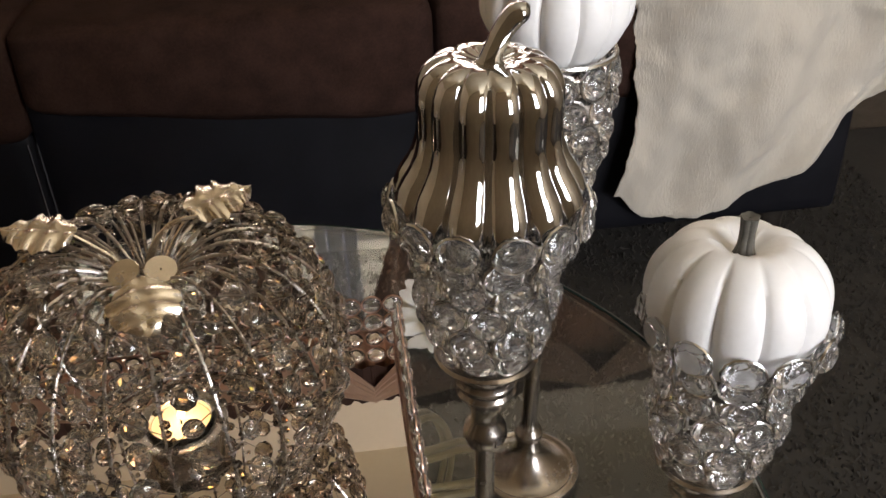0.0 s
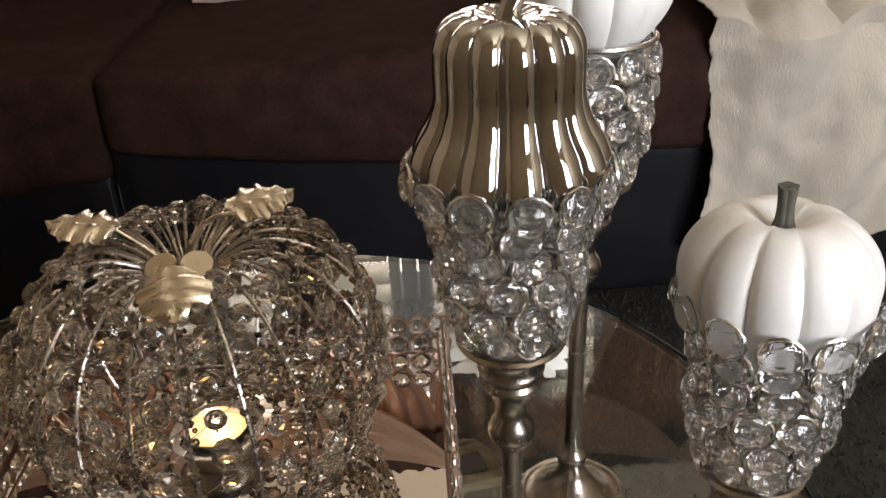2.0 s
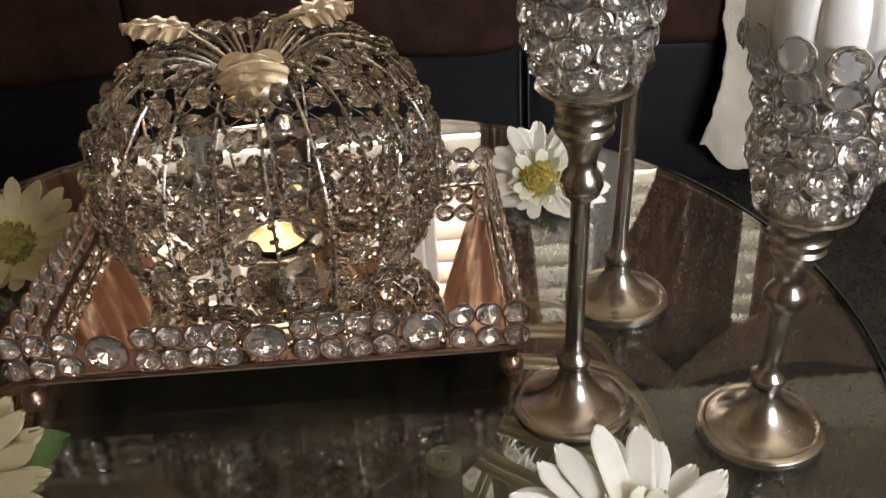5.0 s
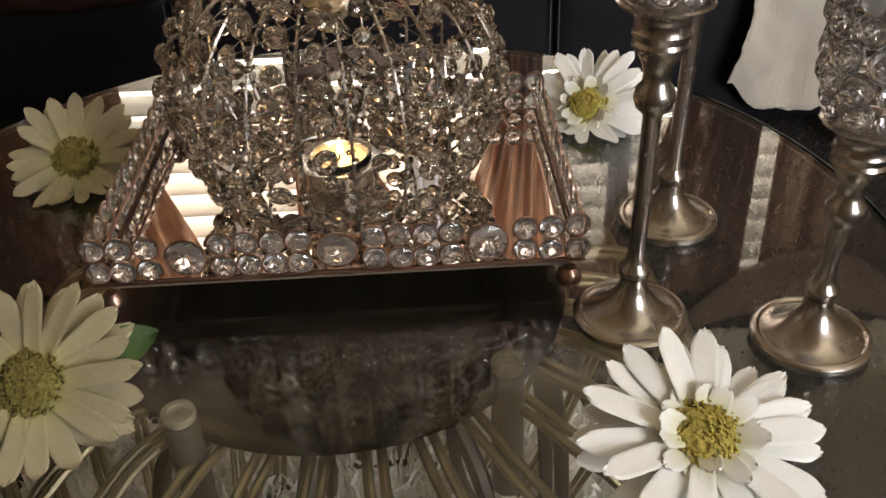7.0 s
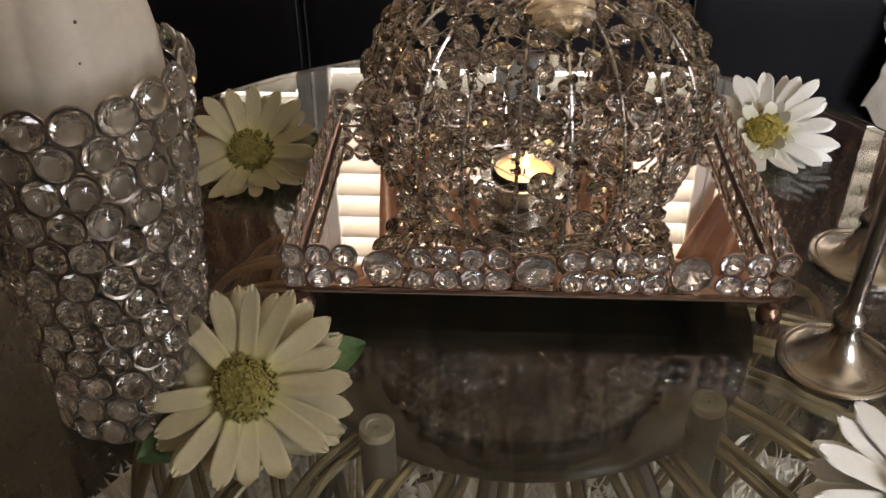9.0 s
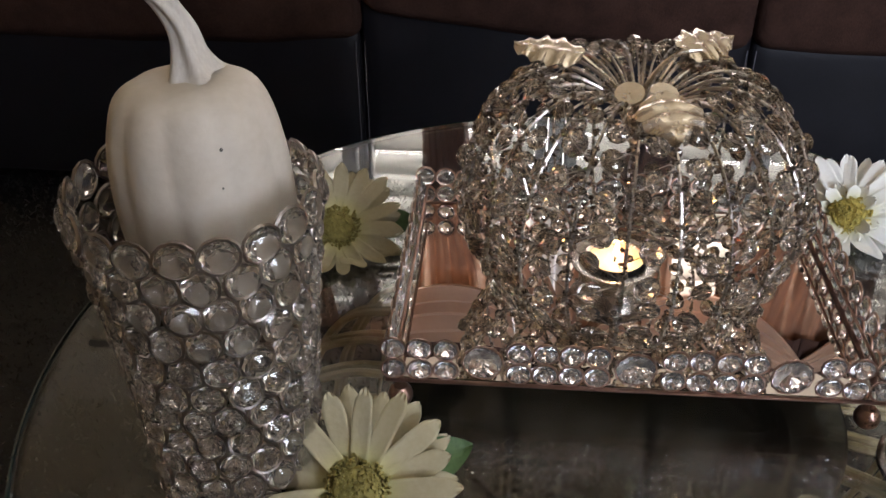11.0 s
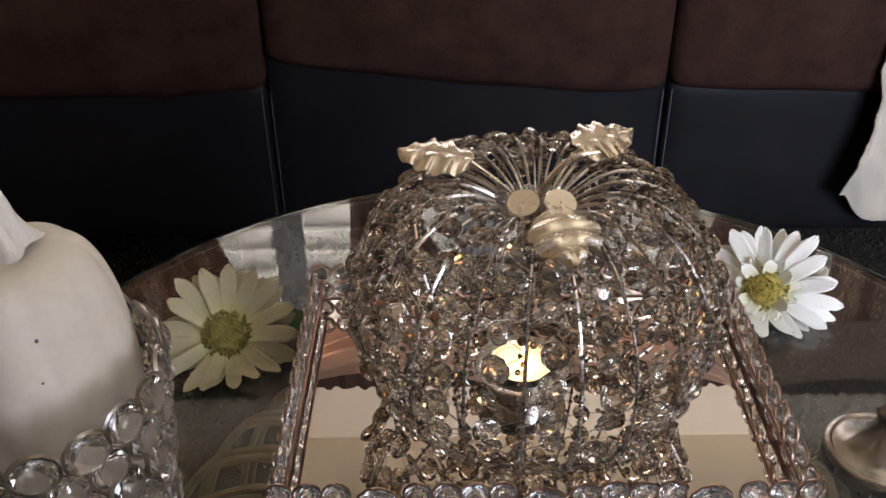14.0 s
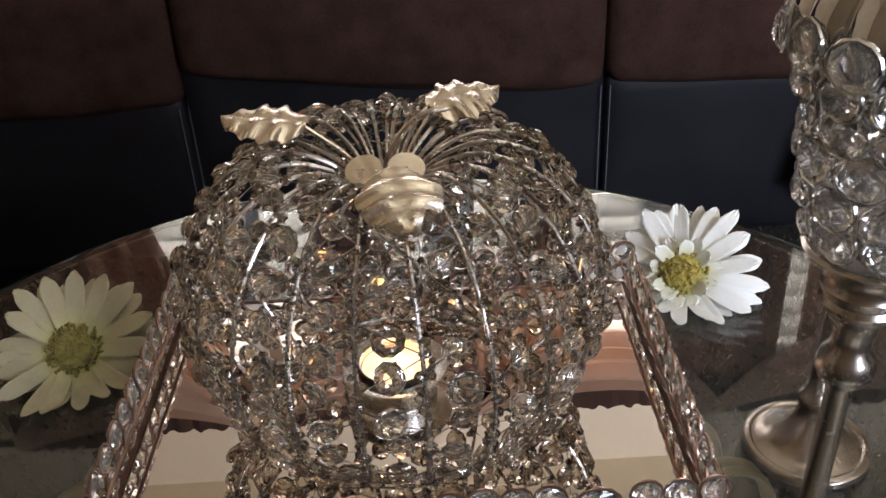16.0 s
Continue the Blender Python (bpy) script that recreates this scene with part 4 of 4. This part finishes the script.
def mini_pumpkin(m, r, h, ribs, label):
    ob = thing("white_pumpkin", m, label, "pumpkin", "white pumpkins on holders")
    prof = curve_points([(0.001, 0, 0.04 * h), (0.34 * r, 0, 0.005 * h), (0.64 * r, 0, 0.12 * h), (0.93 * r, 0, 0.36 * h), (r, 0, 0.55 * h), (0.93 * r, 0, 0.76 * h), (0.7 * r, 0, 0.94 * h), (0.42 * r, 0, 1.0 * h), (0.18 * r, 0, 0.93 * h), (0.02 * r, 0, 0.88 * h)], 44)
    wob = [rng.uniform(0.97, 1.03) for _ in range(ribs)]
    crease = ribbed(ribs, 0.1, 0.55)

    def lobe(a, z):
        u = a / math.tau * ribs
        i = int(u) % ribs
        t = u - int(u)
        return crease(a, z) * (wob[i] + (wob[(i + 1) % ribs] - wob[i]) * t)

    part("body", Shape().lathe([(p.x, p.z) for p in prof], ribs * 12, None, lobe), WHITE_RESIN, ob, angle=80)
    part("stem", Shape().lathe([(p.x, p.z) for p in curve_points([(0.0062, 0, 0.86 * h), (0.0045, 0, 0.93 * h), (0.0034, 0, 1.0 * h), (0.0032, 0, 1.1 * h), (0.0037, 0, 1.2 * h), (0.0036, 0, 1.21 * h), (0.0005, 0, 1.2 * h)], 18)], 30, pose(0, 0, 0, 2, -3, 0), ribbed(5, 0.2, 1)), STEM_GREY, ob, "dark grey-green stem")
    return ob


mini_pumpkin(h2_cup @ pose(-0.001, 0.0, 0.053, -3, 0, 10), 0.0362, 0.059, 11, "white ribbed pumpkin with a dark stem in a goblet")
mini_pumpkin(h3_cup @ pose(0.0, 0.0, 0.062, 0, 0, 0), 0.0355, 0.058, 12, "white ribbed pumpkin with a dark stem in the tallest goblet")

# ---- crystal vase with the tall cream pumpkin ----
VASE = [(0.034, 0.0), (0.0375, 0.01), (0.039, 0.03), (0.042, 0.08), (0.0465, 0.13), (0.05, 0.165), (0.0535, 0.185)]
vase = thing("crystal_vase", pose(-0.21, -0.067, TOP), "wide vase of silver-ringed round crystals on the glass", "vase")
part("base_disc", Shape().lathe([(0.0005, 0.0), (0.036, 0.0), (0.0375, 0.001), (0.0375, 0.0025), (0.036, 0.0032), (0.0005, 0.0032)], 40), SILVER, vase)
bead_wall(vase, VASE, [0.0095 + 0.0157 * j for j in range(12)], [16, 16, 16, 17, 17, 18, 18, 18, 19, 19, 20, 20], 1.06, 0.0009, 1.05, crystal_mesh("crystal", CRYSTAL_WARM, 0.0071, 0.0085, 9))
tall = thing("cream_pumpkin", pose(-0.2075, -0.053, TOP + 0.1045, -3, -2, 20) @ Matrix.Diagonal((0.94, 0.94, 0.94, 1)), "tall cream pumpkin with a twisted stem in the crystal vase", "pumpkin")
prof = curve_points([(0.001, 0, 0.002), (0.018, 0, 0.0), (0.031, 0, 0.012), (0.0395, 0, 0.04), (0.0425, 0, 0.07), (0.041, 0, 0.1), (0.035, 0, 0.121), (0.025, 0, 0.1295), (0.012, 0, 0.1312), (0.001, 0, 0.1312)], 44)
part("body", Shape().lathe([(p.x, p.z) for p in prof], 10 * 12, None, ribbed(10, 0.04, 1.2)), CREAM_RESIN, tall, angle=80)
for x, y, z, r in ((0.0108, -0.0363, 0.1091, 0.0009), (0.0086, -0.0399, 0.0926, 0.0006)):
    part("blemish", Shape().lathe([(0.0001, 0.0005), (r * 0.7, 0.0004), (r, 0.0), (r * 0.8, -0.0006)], 8, facing((x, y, z), (0.62, -0.72, 0.3))), STEM_GREY, tall, "tiny dark speck")
STEM = curve_points([(0.0045, 0, 0.1305), (0.0045, 0.0, 0.142), (0.0035, 0.001, 0.154), (-0.0025, 0.002, 0.166), (-0.0115, 0.004, 0.1735), (-0.019, 0.006, 0.176)], 26)
stem = Shape()
rows = []
for i, p in enumerate(STEM):
    u = i / 26
    r = 0.0042 + 0.0075 * math.exp(-u * 6.5) + 0.0014 * (1 - u)
    rows.append([p + Vector((r * (1 + 0.2 * math.cos(5 * a + 5 * u)) * math.cos(a), r * (1 + 0.2 * math.cos(5 * a + 5 * u)) * math.sin(a), 0.25 * r * math.cos(a))) for a in (math.tau * k / 25 for k in range(25))])
stem.grid(rows, close_u=True)
stem.cap(rows[-1])
part("stem", stem, STEM_CREAM, tall, "twisted pale stem", angle=80)
tip = STEM[-1]
part("tendril", Shape().tube(curve_points([tip, tip + Vector((-0.006, 0.002, 0.0035)), tip + Vector((-0.003, 0.0, 0.0125)), tip + Vector((0.005, -0.002, 0.0115)), tip + Vector((0.011, -0.006, 0.001)), tip + Vector((0.0165, -0.008, -0.002)), tip + Vector((0.0185, -0.009, 0.003))], 26), [0.0014 - 0.00003 * i for i in range(27)], 7), STEM_CREAM, tall, "curled pale tendril")
part("twig", Shape().tube([tip + Vector((0.002, 0, 0)), tip + Vector((-0.006, 0.001, -0.001)), tip + Vector((-0.012, 0.002, -0.0015))], [0.003, 0.0016, 0.0007], 7), STEM_CREAM, tall)


# ---- artificial flowers ----
def petal_shape(length, width, cup, seed):
    r = random.Random(seed)
    rows, under = [], []
    teeth = [r.uniform(0.0, 0.03), 0.0, r.uniform(0.0, 0.035), 0.0, r.uniform(0.0, 0.035), 0.0, r.uniform(0.0, 0.03)]
    bend, twist = r.uniform(-0.004, 0.006), r.uniform(-0.25, 0.25)
    for i in range(12):
        u = math.sin(i / 11 * math.pi / 2)
        end = max(0.0, (u - 0.72) / 0.28) ** 1.6
        w = width * (0.5 + 0.5 * math.sin(math.pi * min(0.1 + u * 0.6, 1))) * (1 - 0.72 * end * end) ** 0.5
        row = []
        for j in range(7):
            v = j / 3 - 1
            notch = length * end * (0.055 * v * v + 0.6 * teeth[j])
            row.append(Vector((length * u - notch, v * w / 2, cup * u * u + bend * u + 0.0014 * v * v * (1 - u) + 0.0005 * math.cos(v * 9) + twist * v * w * u * 0.5)))
        rows.append(row)
        under.append([p - Vector((0, 0, 0.0005)) for p in row[::-1]])
    return Shape().grid(rows).grid(under)


def flower(m, radius, mat, label, leaves=(), seed=0, heart=YELLOW):
    """Gerbera-like daisy, facing +z: two rings of petals that bend where they meet the glass, frilled collar, domed middle."""
    r = random.Random(seed)
    ob = thing("artificial_daisy", m, label, "flower", "daisies on the table")

    def petal(name, shape, at):
        s, back = Shape(), m.inverted()
        low = min((m @ at @ Vector(p)).z for p in shape.v) - TOP - 0.001
        s.f = shape.f
        half, rest = len(shape.v) // 2, TOP + 0.0006 + r.uniform(0, 0.0025)
        for i, p in enumerate(shape.v):
            q = m @ at @ Vector(p)
            if low < 0:
                u = max(p[0] / radius, 0)
                q.z = max(q.z - low * u * u * 0.8, rest + (0.0006 if i < half else 0.0))
            s.v.append(tuple(back @ q))
        part(name, s, mat, ob, angle=70)

    for ring, (count, z, tilt) in enumerate(((18, 0.0, 4), (17, 0.003, -7))):
        for k in range(count):
            shape = petal_shape(radius * r.uniform(0.86, 1.0), radius * r.uniform(0.2, 0.245), r.choice((-0.006, -0.003, -0.009, 0.0)), r.randrange(9999))
            petal("petal", shape, pose(0, 0, z + r.uniform(-0.0008, 0.0008), 0, 0, 360 * (k + 0.5 * ring) / count + r.uniform(-6, 6)) @ pose(0.004, 0, 0, r.uniform(-12, 12), tilt + r.uniform(-8, 8), 0))
    for k in range(14 if mat is PETAL else 0):
        petal("collar_petal", petal_shape(radius * r.uniform(0.38, 0.5), radius * 0.19, 0.002, r.randrange(9999)), pose(0, 0, 0.0052, 0, 0, 25.7 * k + r.uniform(-5, 5)) @ pose(0.002, 0, 0, r.uniform(-15, 15), -8 + r.uniform(-9, 7), 0))
    part("heart", Shape().lathe([(radius * 0.245, 0.004), (radius * 0.245, 0.0085), (radius * 0.21, 0.011), (radius * 0.1, 0.012), (0.0003, 0.0118)], 22), heart, ob, "fuzzy floret middle")
    fl = Shape()
    for k in range(340):
        q, a = radius * 0.285 * math.sqrt(r.random()), r.uniform(0, math.tau)
        x, y = q * math.cos(a), q * math.sin(a)
        u = q / (radius * 0.285)
        z = 0.0118 - 0.006 * u ** 3
        h = r.uniform(0.0012, 0.003)
        fl.tube([(x, y, z - 0.002), (x + 1.2 * h * u * math.cos(a) + r.uniform(-0.0006, 0.0006), y + 1.2 * h * u * math.sin(a) + r.uniform(-0.0006, 0.0006), z + h * (1 - 0.5 * u))], [0.0006, 0.0008], 5)
    part("floret", fl, heart, ob, kind="stuff")
    part("calyx", Shape().lathe([(0.001, -0.012), (0.004, -0.011), (0.008, -0.005), (0.011, -0.0005), (0.001, 0.0)], 16), GREEN, ob)
    for lm in leaves:
        rows = [[(0.04 * i / 12, v * 0.011 * math.sin(math.pi * min(i / 12 * 0.95 + 0.04, 1)) ** 0.8, 0.002 * abs(v) - 0.004 * (i / 12) ** 2) for v in (-1, -0.5, 0, 0.5, 1)] for i in range(13)]
        part("leaf", Shape().grid(rows).grid([[(x, y, z - 0.0004) for x, y, z in q[::-1]] for q in rows]), GREEN, ob, "green fabric leaf").matrix_basis = lm
    return ob


def facing_flower(x, y, z, tilt, turn):
    """Pose of a flower whose middle stands at the point given, tipped towards the room."""
    m = pose(x, y, z, tilt, 0, turn)
    return m @ pose(0, 0, -0.009, 0, 0, 13 * turn)


flower(facing_flower(0.173, -0.145, 0.474, 22, 8), 0.056, PETAL, "bright white artificial daisy lying on the glass", seed=1)
flower(facing_flower(-0.144, -0.096, 0.483, 42, 4), 0.051, PETAL_CREAM_SHADED, "cream artificial daisy beside the crystal vase, shade in its petal colour", (pose(0, 0, -0.008, 0, 0, -30) @ pose(0.022, 0, 0), pose(0, 0, -0.008, 0, 0, 160) @ pose(0.025, 0, 0)), seed=2, heart=OLIVE)
flower(facing_flower(-0.199, 0.162, 0.471, 44, 12), 0.049, PETAL_CREAM_SHADED, "cream artificial daisy behind the mirrored tray, shade in its petal colour", (pose(0, 0, -0.008, 0, 0, -150) @ pose(0.02, 0, 0),), seed=3, heart=OLIVE)
flower(facing_flower(0.180, 0.212, 0.468, 44, -30), 0.05, PETAL, "white artificial daisy behind the mirrored tray", seed=4)
